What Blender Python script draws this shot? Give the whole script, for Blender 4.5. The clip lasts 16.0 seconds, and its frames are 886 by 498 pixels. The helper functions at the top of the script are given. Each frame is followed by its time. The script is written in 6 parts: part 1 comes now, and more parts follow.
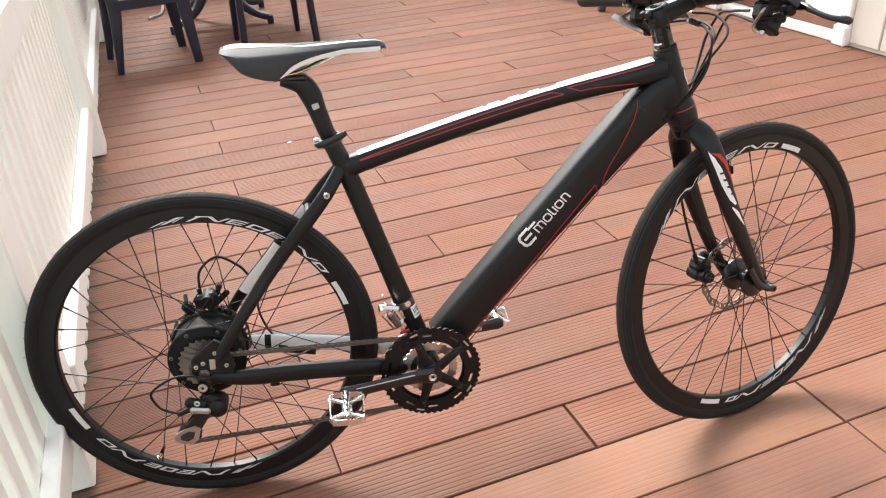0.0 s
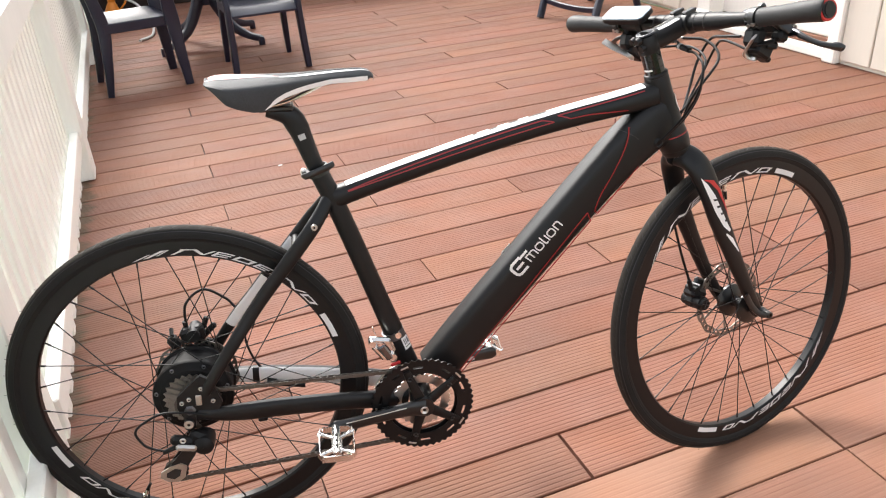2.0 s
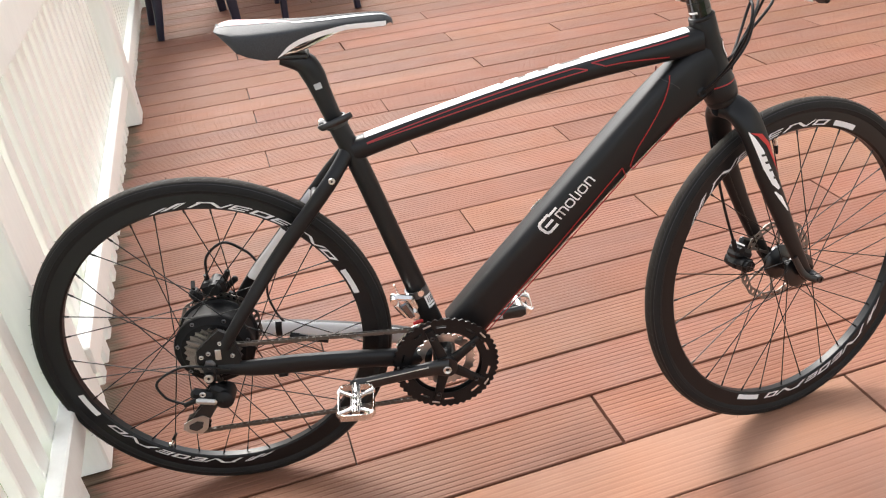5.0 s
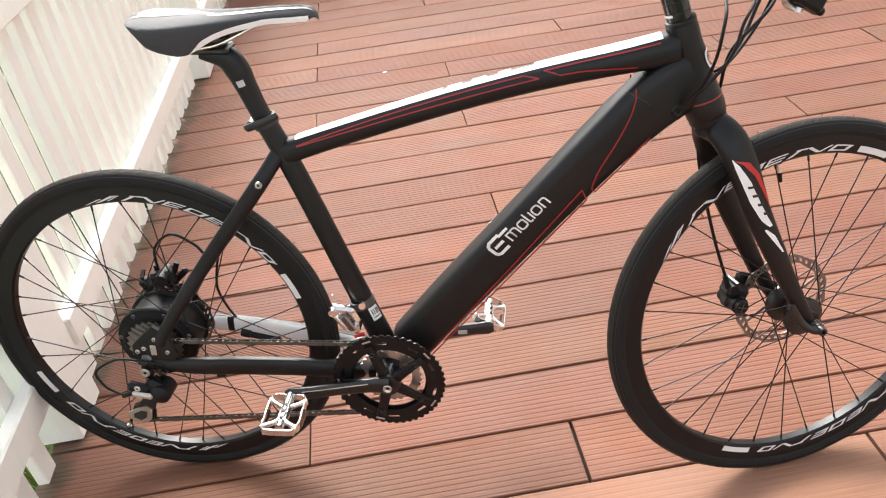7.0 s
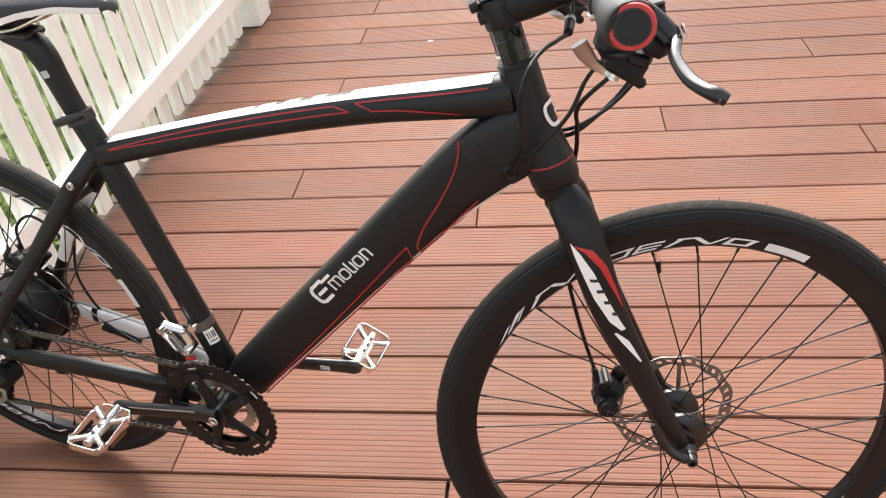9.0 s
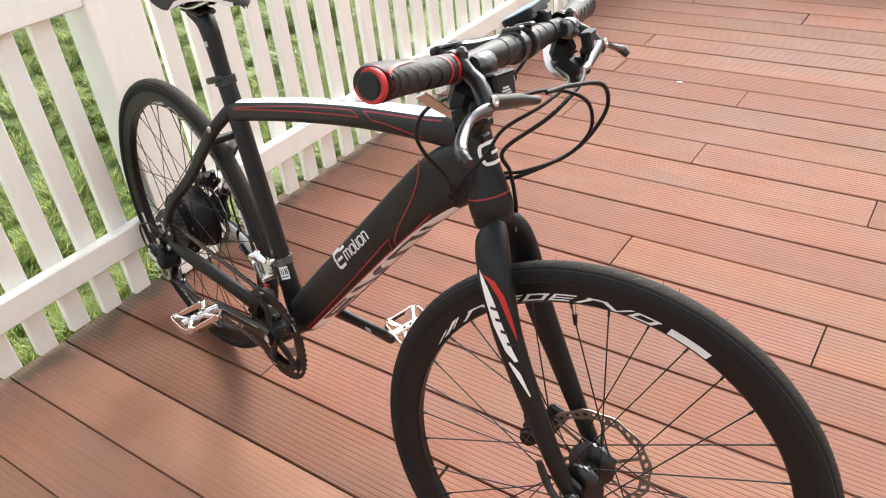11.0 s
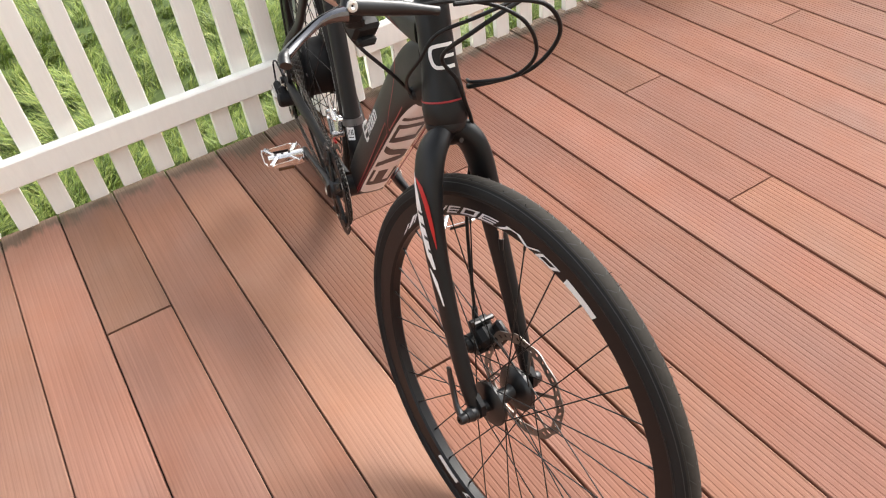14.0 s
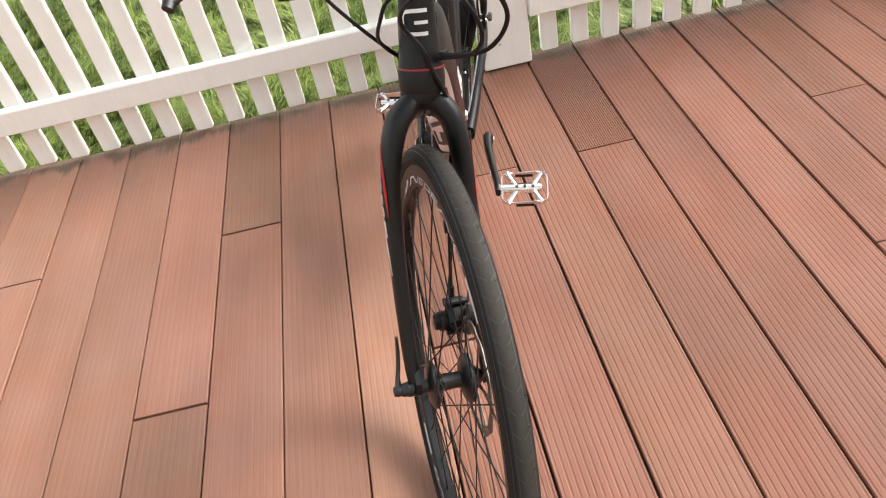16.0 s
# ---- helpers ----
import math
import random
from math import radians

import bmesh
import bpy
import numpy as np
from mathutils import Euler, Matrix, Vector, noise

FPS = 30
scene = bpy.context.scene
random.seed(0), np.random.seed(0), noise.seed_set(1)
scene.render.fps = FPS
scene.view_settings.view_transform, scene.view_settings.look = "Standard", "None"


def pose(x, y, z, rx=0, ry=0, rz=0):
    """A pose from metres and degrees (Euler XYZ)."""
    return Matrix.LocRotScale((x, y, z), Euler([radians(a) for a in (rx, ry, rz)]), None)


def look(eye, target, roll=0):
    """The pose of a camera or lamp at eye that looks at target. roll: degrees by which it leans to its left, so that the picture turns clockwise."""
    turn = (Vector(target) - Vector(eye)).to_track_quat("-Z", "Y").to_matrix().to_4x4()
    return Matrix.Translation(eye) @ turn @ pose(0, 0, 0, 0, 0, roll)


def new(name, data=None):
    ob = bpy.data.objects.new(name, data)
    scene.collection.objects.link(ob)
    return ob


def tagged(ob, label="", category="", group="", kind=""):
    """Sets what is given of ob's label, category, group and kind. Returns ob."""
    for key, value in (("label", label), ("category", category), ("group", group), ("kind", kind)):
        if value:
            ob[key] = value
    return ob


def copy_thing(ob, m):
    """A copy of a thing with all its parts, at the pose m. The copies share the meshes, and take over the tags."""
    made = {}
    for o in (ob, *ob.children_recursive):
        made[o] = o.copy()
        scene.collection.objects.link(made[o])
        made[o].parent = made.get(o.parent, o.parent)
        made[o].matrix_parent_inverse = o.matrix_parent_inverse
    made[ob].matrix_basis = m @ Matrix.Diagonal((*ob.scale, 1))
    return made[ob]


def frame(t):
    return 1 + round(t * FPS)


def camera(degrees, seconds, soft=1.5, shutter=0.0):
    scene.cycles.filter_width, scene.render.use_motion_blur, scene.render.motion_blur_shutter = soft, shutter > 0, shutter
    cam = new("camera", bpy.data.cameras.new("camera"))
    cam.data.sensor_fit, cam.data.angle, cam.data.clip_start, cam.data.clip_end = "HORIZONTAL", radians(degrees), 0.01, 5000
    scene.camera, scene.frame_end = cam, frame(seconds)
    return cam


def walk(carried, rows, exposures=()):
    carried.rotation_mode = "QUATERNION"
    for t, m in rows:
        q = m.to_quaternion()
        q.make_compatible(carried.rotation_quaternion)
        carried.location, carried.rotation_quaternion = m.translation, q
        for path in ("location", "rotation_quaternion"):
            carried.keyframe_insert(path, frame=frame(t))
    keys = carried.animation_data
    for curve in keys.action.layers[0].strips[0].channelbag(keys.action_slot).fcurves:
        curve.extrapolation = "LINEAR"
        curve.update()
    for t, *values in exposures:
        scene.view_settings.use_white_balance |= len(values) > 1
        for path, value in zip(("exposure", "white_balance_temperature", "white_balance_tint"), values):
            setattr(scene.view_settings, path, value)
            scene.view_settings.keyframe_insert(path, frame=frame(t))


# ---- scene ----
cam = camera(59.6, 16.0, soft=1.15)
PATH = [
    (0, (0.097, -1.344, 1.249), (0.675, 0.298, 0.266), -3.5),
    (0.5, (0.099, -1.35, 1.245), (0.662, 0.278, 0.229), -3.6),
    (1, (0.103, -1.347, 1.246), (0.664, 0.272, 0.214), -4.0),
    (1.5, (0.111, -1.331, 1.25), (0.684, 0.296, 0.238), -4.0),
    (2, (0.118, -1.314, 1.26), (0.718, 0.341, 0.312), -3.8),
    (2.5, (0.109, -1.311, 1.254), (0.731, 0.357, 0.343), -3.7),
    (3, (0.104, -1.315, 1.245), (0.721, 0.328, 0.287), -3.3),
    (3.5, (0.107, -1.32, 1.24), (0.701, 0.305, 0.236), -3.4),
    (6, (0.288, -1.21, 1.247), (0.567, 0.418, 0.119), -8.6),
    (6.5, (0.36, -1.183, 1.248), (0.556, 0.429, 0.082), -9.7),
    (7, (0.552, -1.178, 1.249), (0.631, 0.456, 0.1), -7.8),
    (7.5, (0.7, -1.199, 1.245), (0.686, 0.467, 0.138), -8.0),
    (8, (0.791, -1.143, 1.232), (0.677, 0.528, 0.14), -8.6),
    (8.5, (0.913, -1.016, 1.218), (0.712, 0.622, 0.089), -7.5),
    (9, (1.009, -0.951, 1.211), (0.739, 0.613, -0.005), -6.9),
    (11.5, (1.596, -0.905, 1.259), (0.468, 0.308, 0.14), -5.1),
    (12, (1.658, -0.892, 1.264), (0.493, 0.213, 0.073), -4.4),
    (12.5, (1.713, -0.872, 1.28), (0.501, 0.202, 0.106), -3.7),
    (13, (1.768, -0.829, 1.294), (0.466, 0.177, 0.156), -5.7),
    (13.5, (1.775, -0.706, 1.257), (0.459, 0.184, 0.042), -6.1),
    (14, (1.785, -0.589, 1.249), (0.445, 0.089, -0.072), -8.4),
    (14.5, (1.820, -0.512, 1.232), (0.496, -0.073, -0.2), -11.4),
    (15, (1.900, -0.402, 1.208), (0.529, -0.128, -0.222), -11.1),
    (15.5, (1.941, -0.323, 1.202), (0.532, -0.187, -0.212), -11.3),
    (16, (1.894, -0.208, 1.196), (0.388, -0.172, -0.117), -12.5),
]
walk(cam, [(t, look(eye, target, roll)) for t, eye, target, roll in PATH], [(0.0, 1.6), (7.5, 1.63), (9.0, 1.56), (12.5, 1.6), (16.0, 1.44)])

# ---- light ----
world = bpy.data.worlds.new("world")
scene.world = world
world.use_nodes = True
wn, wl = world.node_tree.nodes, world.node_tree.links
SUN_ELEV, SUN_AZ = radians(42), radians(98)      # azimuth counted from +x towards +y
sky = wn.new("ShaderNodeTexSky")
sky.sky_type, sky.sun_disc = "NISHITA", False
sky.sun_elevation, sky.sun_rotation = SUN_ELEV, radians(90) - SUN_AZ
sky.air_density, sky.dust_density, sky.ozone_density = 1.0, 4.0, 1.0
# thin high cloud takes most of the blue out of the sky
pale = wn.new("ShaderNodeHueSaturation")
pale.inputs["Saturation"].default_value = 0.25
wl.new(sky.outputs[0], pale.inputs["Color"])
wl.new(pale.outputs[0], wn["Background"].inputs["Color"])
wn["Background"].inputs["Strength"].default_value = 0.15
lamp = bpy.data.lights.new("sun", "SUN")
lamp.energy, lamp.angle, lamp.color = 1.0, radians(18), (1.0, 0.95, 0.88)
sun = new("sun", lamp)
sun_way = Vector((math.cos(SUN_ELEV) * math.cos(SUN_AZ), math.cos(SUN_ELEV) * math.sin(SUN_AZ), math.sin(SUN_ELEV)))
sun.matrix_basis = look(sun_way * 30, (0, 0, 0))


# ---- materials ----
def mat(name, color, rough=0.5, metal=0.0, vary=0.0, grain=0.0, grain_size=200.0, bump=0.0, coat=0.0, by_object=0.0, stretch=(1, 1, 1), spot=None, spec=0.5):
    """A surface with a fine grain, larger stains and a little relief; by_object: how far alike pieces differ."""
    m = bpy.data.materials.new(name)
    m.use_nodes = True
    n, l = m.node_tree.nodes, m.node_tree.links
    b = n["Principled BSDF"]
    b.inputs["Roughness"].default_value, b.inputs["Metallic"].default_value = rough, metal
    b.inputs["Coat Weight"].default_value = coat
    b.inputs["Specular IOR Level"].default_value = spec
    tc = n.new("ShaderNodeTexCoord")
    mp = n.new("ShaderNodeMapping")
    mp.inputs["Scale"].default_value = stretch
    l.new(tc.outputs["Object"], mp.inputs["Vector"])
    base = n.new("ShaderNodeRGB")
    base.outputs[0].default_value = (*color, 1)
    col = base.outputs[0]

    def shift(col, fac_socket, low, high):
        r = n.new("ShaderNodeMapRange")
        r.inputs["To Min"].default_value, r.inputs["To Max"].default_value = low, high
        l.new(fac_socket, r.inputs["Value"])
        h = n.new("ShaderNodeHueSaturation")
        l.new(r.outputs[0], h.inputs["Value"])
        l.new(col, h.inputs["Color"])
        return h.outputs[0]

    if vary:
        t = n.new("ShaderNodeTexNoise")
        t.inputs["Scale"].default_value, t.inputs["Detail"].default_value = 7.0, 4
        l.new(mp.outputs[0], t.inputs["Vector"])
        col = shift(col, t.outputs["Fac"], 1 - vary, 1 + vary)
    if grain:
        t = n.new("ShaderNodeTexNoise")
        t.inputs["Scale"].default_value, t.inputs["Detail"].default_value = grain_size, 3
        l.new(mp.outputs[0], t.inputs["Vector"])
        col = shift(col, t.outputs["Fac"], 1 - grain, 1 + grain)
        rr = n.new("ShaderNodeMapRange")
        rr.inputs["To Min"].default_value, rr.inputs["To Max"].default_value = max(rough - 0.1, 0.03), min(rough + 0.1, 1)
        l.new(t.outputs["Fac"], rr.inputs["Value"])
        l.new(rr.outputs[0], b.inputs["Roughness"])
        if bump:
            bp = n.new("ShaderNodeBump")
            bp.inputs["Strength"].default_value, bp.inputs["Distance"].default_value = bump, 0.001
            l.new(t.outputs["Fac"], bp.inputs["Height"])
            l.new(bp.outputs[0], b.inputs["Normal"])
    if by_object:
        oi = n.new("ShaderNodeObjectInfo")
        col = shift(col, oi.outputs["Random"], 1 - by_object, 1 + by_object)
    l.new(col, b.inputs["Base Color"])
    return m


def deck_material(name, color, streak):
    """Wood-plastic board: long streaks, soft stains, grey-green dirt in patches along the deck's weathered edge."""
    m = bpy.data.materials.new(name)
    m.use_nodes = True
    n, l = m.node_tree.nodes, m.node_tree.links
    b = n["Principled BSDF"]
    b.inputs["Roughness"].default_value = 0.62
    b.inputs["Specular IOR Level"].default_value = 0.17
    geo = n.new("ShaderNodeNewGeometry")
    oi = n.new("ShaderNodeObjectInfo")
    off = n.new("ShaderNodeVectorMath")
    off.operation = "MULTIPLY_ADD"
    off.inputs[1].default_value = (1, 1, 1)
    l.new(geo.outputs["Position"], off.inputs[0])
    l.new(oi.outputs["Random"], off.inputs[2])

    def noise_of(scale, stretch, detail=3):
        mp = n.new("ShaderNodeMapping")
        mp.inputs["Scale"].default_value = stretch
        l.new(off.outputs[0], mp.inputs["Vector"])
        t = n.new("ShaderNodeTexNoise")
        t.inputs["Scale"].default_value, t.inputs["Detail"].default_value = scale, detail
        l.new(mp.outputs[0], t.inputs["Vector"])
        return t.outputs["Fac"]

    def ranged(sock, a, c, lo, hi):
        r = n.new("ShaderNodeMapRange")
        for key, v in (("From Min", a), ("From Max", c), ("To Min", lo), ("To Max", hi)):
            r.inputs[key].default_value = v
        l.new(sock, r.inputs["Value"])
        return r.outputs[0]

    def times(a, c):
        t = n.new("ShaderNodeMath")
        t.operation = "MULTIPLY"
        l.new(a, t.inputs[0])
        l.new(c, t.inputs[1])
        return t.outputs[0]

    fine = noise_of(60, (0.05, 7, 1), 4)
    soft = noise_of(3.0, (0.5, 1.6, 1), 3)
    value = times(ranged(fine, 0.25, 0.75, 1 - streak, 1 + streak), ranged(soft, 0.3, 0.7, 0.84, 1.14))
    # each board's own tone is kept in its object colour
    tone = n.new("ShaderNodeSeparateColor")
    l.new(oi.outputs["Color"], tone.inputs[0])
    value = times(value, tone.outputs["Red"])
    hs = n.new("ShaderNodeHueSaturation")
    hs.inputs["Color"].default_value = (*color, 1)
    l.new(value, hs.inputs["Value"])
    # some boards have faded towards tan
    wn1 = n.new("ShaderNodeTexWhiteNoise")
    wn1.noise_dimensions = "1D"
    l.new(oi.outputs["Random"], wn1.inputs["W"])
    tan = n.new("ShaderNodeMath")
    tan.operation = "ADD"
    l.new(ranged(wn1.outputs["Value"], 0, 1, 0.499, 0.507), tan.inputs[0])
    l.new(ranged(noise_of(2.2, (0.5, 1.2, 1)), 0.3, 0.7, -0.003, 0.003), tan.inputs[1])
    l.new(tan.outputs[0], hs.inputs["Hue"])
    l.new(ranged(noise_of(5, (1, 1, 1)), 0.3, 0.7, 0.93, 1.05), hs.inputs["Saturation"])
    # dirt and algae on the outermost board ends
    sx = n.new("ShaderNodeSeparateXYZ")
    l.new(geo.outputs["Position"], sx.inputs[0])
    edge = n.new("ShaderNodeMath")
    edge.operation = "ADD"
    l.new(sx.outputs["X"], edge.inputs[0])
    rim = n.new("ShaderNodeMath")
    rim.operation = "ADD"
    l.new(ranged(noise_of(7, (0.7, 1.6, 1), 4), 0.3, 0.7, -0.045, 0.045), rim.inputs[0])
    l.new(ranged(noise_of(40, (0.12, 4, 1), 3), 0.3, 0.7, -0.016, 0.016), rim.inputs[1])
    l.new(rim.outputs[0], edge.inputs[1])
    mask = ranged(edge.outputs[0], -0.262, -0.226, 0.74, 0.0)
    mix = n.new("ShaderNodeMix")
    mix.data_type = "RGBA"
    l.new(mask, mix.inputs["Factor"])
    l.new(hs.outputs[0], mix.inputs["A"])
    mix.inputs["B"].default_value = (0.085, 0.071, 0.045, 1)
    l.new(mix.outputs["Result"], b.inputs["Base Color"])
    l.new(ranged(soft, 0.3, 0.7, 0.58, 0.74), b.inputs["Roughness"])
    bp = n.new("ShaderNodeBump")
    bp.inputs["Strength"].default_value, bp.inputs["Distance"].default_value = 0.35, 0.0008
    l.new(fine, bp.inputs["Height"])
    l.new(bp.outputs[0], b.inputs["Normal"])
    return m


M_DECK = deck_material("deck_grooved", (0.214, 0.0990, 0.0680), 0.11)
M_SMOOTH = deck_material("deck_brushed", (0.258, 0.1285, 0.0890), 0.11)
M_SOIL = mat("soil", (0.015, 0.011, 0.008), 0.95, vary=0.4, grain=0.4, grain_size=60)
M_FENCE = mat("white_paint", (0.90, 0.895, 0.835), 0.45, vary=0.05, grain=0.05, grain_size=90, bump=0.15, by_object=0.03, stretch=(1, 1, 0.15))
M_GRASS = mat("grass_blades", (0.108, 0.168, 0.031), 0.55, vary=0.0)
M_TURF = mat("turf", (0.055, 0.085, 0.014), 0.9, vary=0.6, grain=0.5, grain_size=70)
M_WALL = mat("cream_cladding", (0.74, 0.70, 0.61), 0.5, vary=0.05, grain=0.03, grain_size=60, stretch=(1, 1, 0.1))
M_NAVY = mat("navy_plastic", (0.006, 0.008, 0.024), 0.38, vary=0.15, grain=0.1, grain_size=120)
M_DARKWOOD = mat("dark_brown_timber", (0.018, 0.009, 0.006), 0.6, vary=0.3, grain=0.3, grain_size=80, stretch=(0.1, 1, 1))
M_FRAME = mat("matt_black_paint", (0.0050, 0.0050, 0.0055), 0.43, grain=0.12, grain_size=900, vary=0.1, spec=0.34)
M_BLACK = mat("black_anodised", (0.005, 0.005, 0.0055), 0.33, metal=0.0, grain=0.2, grain_size=400, spec=0.6)
M_COVER = mat("satin_black_cover", (0.0035, 0.0035, 0.004), 0.55, grain=0.2, grain_size=300, spec=0.2)
M_GLOSS = mat("glossy_black", (0.004, 0.004, 0.0045), 0.12, spec=0.6)
M_PLASTIC = mat("black_plastic", (0.005, 0.005, 0.0055), 0.5, grain=0.2, grain_size=500, spec=0.28)
M_TYRE = mat("tyre_rubber", (0.0135, 0.0125, 0.012), 0.7, vary=0.25, grain=0.25, grain_size=260, bump=0.3, spec=0.22)
M_TREAD = mat("tyre_tread", (0.031, 0.0275, 0.0235), 0.8, vary=0.35, grain=0.3, grain_size=120, bump=0.4, spec=0.18)
M_RIM = mat("black_rim", (0.005, 0.005, 0.0055), 0.36, grain=0.15, grain_size=300, spec=0.3)
M_SPOKE = mat("black_spoke", (0.006, 0.0055, 0.005), 0.42, spec=0.3)
M_RED = mat("red_paint", (0.45, 0.012, 0.012), 0.35, grain=0.1, grain_size=300)
M_LINE = mat("dark_red_line", (0.27, 0.010, 0.013), 0.4, grain=0.1, grain_size=300)
M_WHITE = mat("white_lacquer", (0.82, 0.81, 0.80), 0.35, grain=0.03, grain_size=200)
M_SILVER = mat("polished_alloy", (0.80, 0.79, 0.77), 0.2, metal=1.0, grain=0.08, grain_size=300)
M_LEVER = mat("dull_lever_alloy", (0.17, 0.17, 0.18), 0.18, metal=1.0, grain=0.1, grain_size=300)
M_STEEL = mat("brushed_steel", (0.60, 0.58, 0.55), 0.34, metal=1.0, vary=0.15, grain=0.15, grain_size=400)
M_DISC = mat("worn_disc_steel", (0.25, 0.23, 0.21), 0.48, metal=1.0, vary=0.15, grain=0.15, grain_size=400)
M_CHAIN = mat("oiled_chain", (0.15, 0.138, 0.125), 0.45, metal=1.0, grain=0.3, grain_size=700)
M_GREY = mat("grey_metal", (0.13, 0.13, 0.135), 0.36, metal=0.8, grain=0.1, grain_size=400)
M_SADDLE = mat("dark_grey_leatherette", (0.040, 0.042, 0.045), 0.6, grain=0.45, grain_size=520, bump=0.5, spec=0.3)
M_PINK = mat("pink_tinted_vinyl", (0.46, 0.25, 0.245), 0.45, grain=0.05)
M_GRIP = mat("grip_rubber", (0.012, 0.012, 0.0125), 0.58, grain=0.2, grain_size=500, bump=0.3)
M_SCREEN = mat("grey_blue_screen", (0.19, 0.28, 0.38), 0.3)
M_AMBER = mat("amber_reflector", (0.10, 0.042, 0.012), 0.25, coat=0.4)
M_INK = mat("dark_ink", (0.02, 0.018, 0.018), 0.45)
M_PALE = mat("pale_grey_vinyl", (0.66, 0.66, 0.66), 0.42, grain=0.12, grain_size=700)
M_ORANGE = mat("orange_plastic", (0.75, 0.25, 0.02), 0.4, vary=0.1)
M_LABEL = mat("grey_label", (0.45, 0.45, 0.45), 0.4)


# ---- building helpers ----
class Shape:
    """Collects vertices and faces of one mesh."""

    def __init__(self):
        self.v, self.f = [], []

    def add(self, verts, faces):
        k = len(self.v)
        self.v += [tuple(p) for p in verts]
        self.f += [tuple(i + k for i in f) for f in faces]
        return self

    def box(self, size, m=None, bevel=0.0):
        """A chamfered block of that size about the pose m."""
        m = m or Matrix()
        h = [s / 2 for s in size]
        e = min(bevel, min(h) * 0.9)
        if e <= 0:
            vs = [Vector((sx * h[0], sy * h[1], sz * h[2])) for sx in (-1, 1) for sy in (-1, 1) for sz in (-1, 1)]
            fs = [(0, 1, 3, 2), (4, 6, 7, 5), (0, 4, 5, 1), (2, 3, 7, 6), (0, 2, 6, 4), (1, 5, 7, 3)]
            return self.add([m @ p for p in vs], fs)
        vs, ix = [], {}
        for sx in (-1, 1):
            for sy in (-1, 1):
                for sz in (-1, 1):
                    s = (sx, sy, sz)
                    for a in range(3):
                        p = [s[i] * (h[i] - (0 if i == a else e)) for i in range(3)]
                        ix[s, a] = len(vs)
                        vs.append(m @ Vector(p))
        fs = []
        for a in range(3):
            b, c = (a + 1) % 3, (a + 2) % 3
            for sa in (-1, 1):
                ring = []
                for sb, sc in ((-1, -1), (1, -1), (1, 1), (-1, 1)):
                    s = [0, 0, 0]
                    s[a], s[b], s[c] = sa, sb, sc
                    ring.append(ix[tuple(s), a])
                fs.append(ring if sa > 0 else ring[::-1])
            for sb in (-1, 1):
                for sc in (-1, 1):
                    lo, hi = [0, 0, 0], [0, 0, 0]
                    lo[a], hi[a] = -1, 1
                    lo[b] = hi[b] = sb
                    lo[c] = hi[c] = sc
                    lo, hi = tuple(lo), tuple(hi)
                    q = [ix[lo, b], ix[hi, b], ix[hi, c], ix[lo, c]]
                    fs.append(q if sb * sc > 0 else q[::-1])
        for sx in (-1, 1):
            for sy in (-1, 1):
                for sz in (-1, 1):
                    s = (sx, sy, sz)
                    t = [ix[s, 0], ix[s, 1], ix[s, 2]]
                    fs.append(t if sx * sy * sz > 0 else t[::-1])
        return self.add(vs, fs)

    def rod(self, p0, p1, r0, r1=None, n=12, caps=True):
        """A round bar from p0 to p1."""
        r1 = r0 if r1 is None else r1
        p0, p1 = Vector(p0), Vector(p1)
        q = (p1 - p0).to_track_quat("Z", "Y")
        ring = [q @ Vector((math.cos(2 * math.pi * i / n), math.sin(2 * math.pi * i / n), 0)) for i in range(n)]
        vs = [p0 + r0 * c for c in ring] + [p1 + r1 * c for c in ring]
        fs = [(i, (i + 1) % n, n + (i + 1) % n, n + i) for i in range(n)]
        if caps:
            fs += [tuple(range(n))[::-1], tuple(range(n, 2 * n))]
        return self.add(vs, fs)

    def lathe(self, profile, origin, axis, n=48, closed=False):
        """Turns (radius, height) pairs about the axis through origin."""
        q = Vector(axis).to_track_quat("Z", "Y")
        o, k = Vector(origin), len(profile)
        vs = [o + q @ Vector((r * math.cos(2 * math.pi * i / n), r * math.sin(2 * math.pi * i / n), h)) for i in range(n) for r, h in profile]
        fs = []
        for i in range(n):
            j = (i + 1) % n
            for a in range(k if closed else k - 1):
                b = (a + 1) % k
                fs.append((i * k + a, j * k + a, j * k + b, i * k + b))
        return self.add(vs, fs)

    def plate(self, outline, thick, m=None):
        """A flat piece: an outline in the x-y plane of m, thick along its z, centred."""
        m = m or Matrix()
        n, t = len(outline), thick / 2
        vs = [m @ Vector((x, y, -t)) for x, y in outline] + [m @ Vector((x, y, t)) for x, y in outline]
        fs = [tuple(range(n))[::-1], tuple(range(n, 2 * n))] + [(i, (i + 1) % n, n + (i + 1) % n, n + i) for i in range(n)]
        return self.add(vs, fs)

    def ribbon(self, pts, normals, width):
        """A flat band of that width along pts, lying across normals."""
        pts = [Vector(p) for p in pts]
        vs = []
        for i, p in enumerate(pts):
            t = (pts[min(i + 1, len(pts) - 1)] - pts[max(i - 1, 0)]).normalized()
            s = Vector(normals[i]).cross(t).normalized() * width / 2
            vs += [p - s, p + s]
        return self.add(vs, [(2 * i, 2 * i + 2, 2 * i + 3, 2 * i + 1) for i in range(len(pts) - 1)])

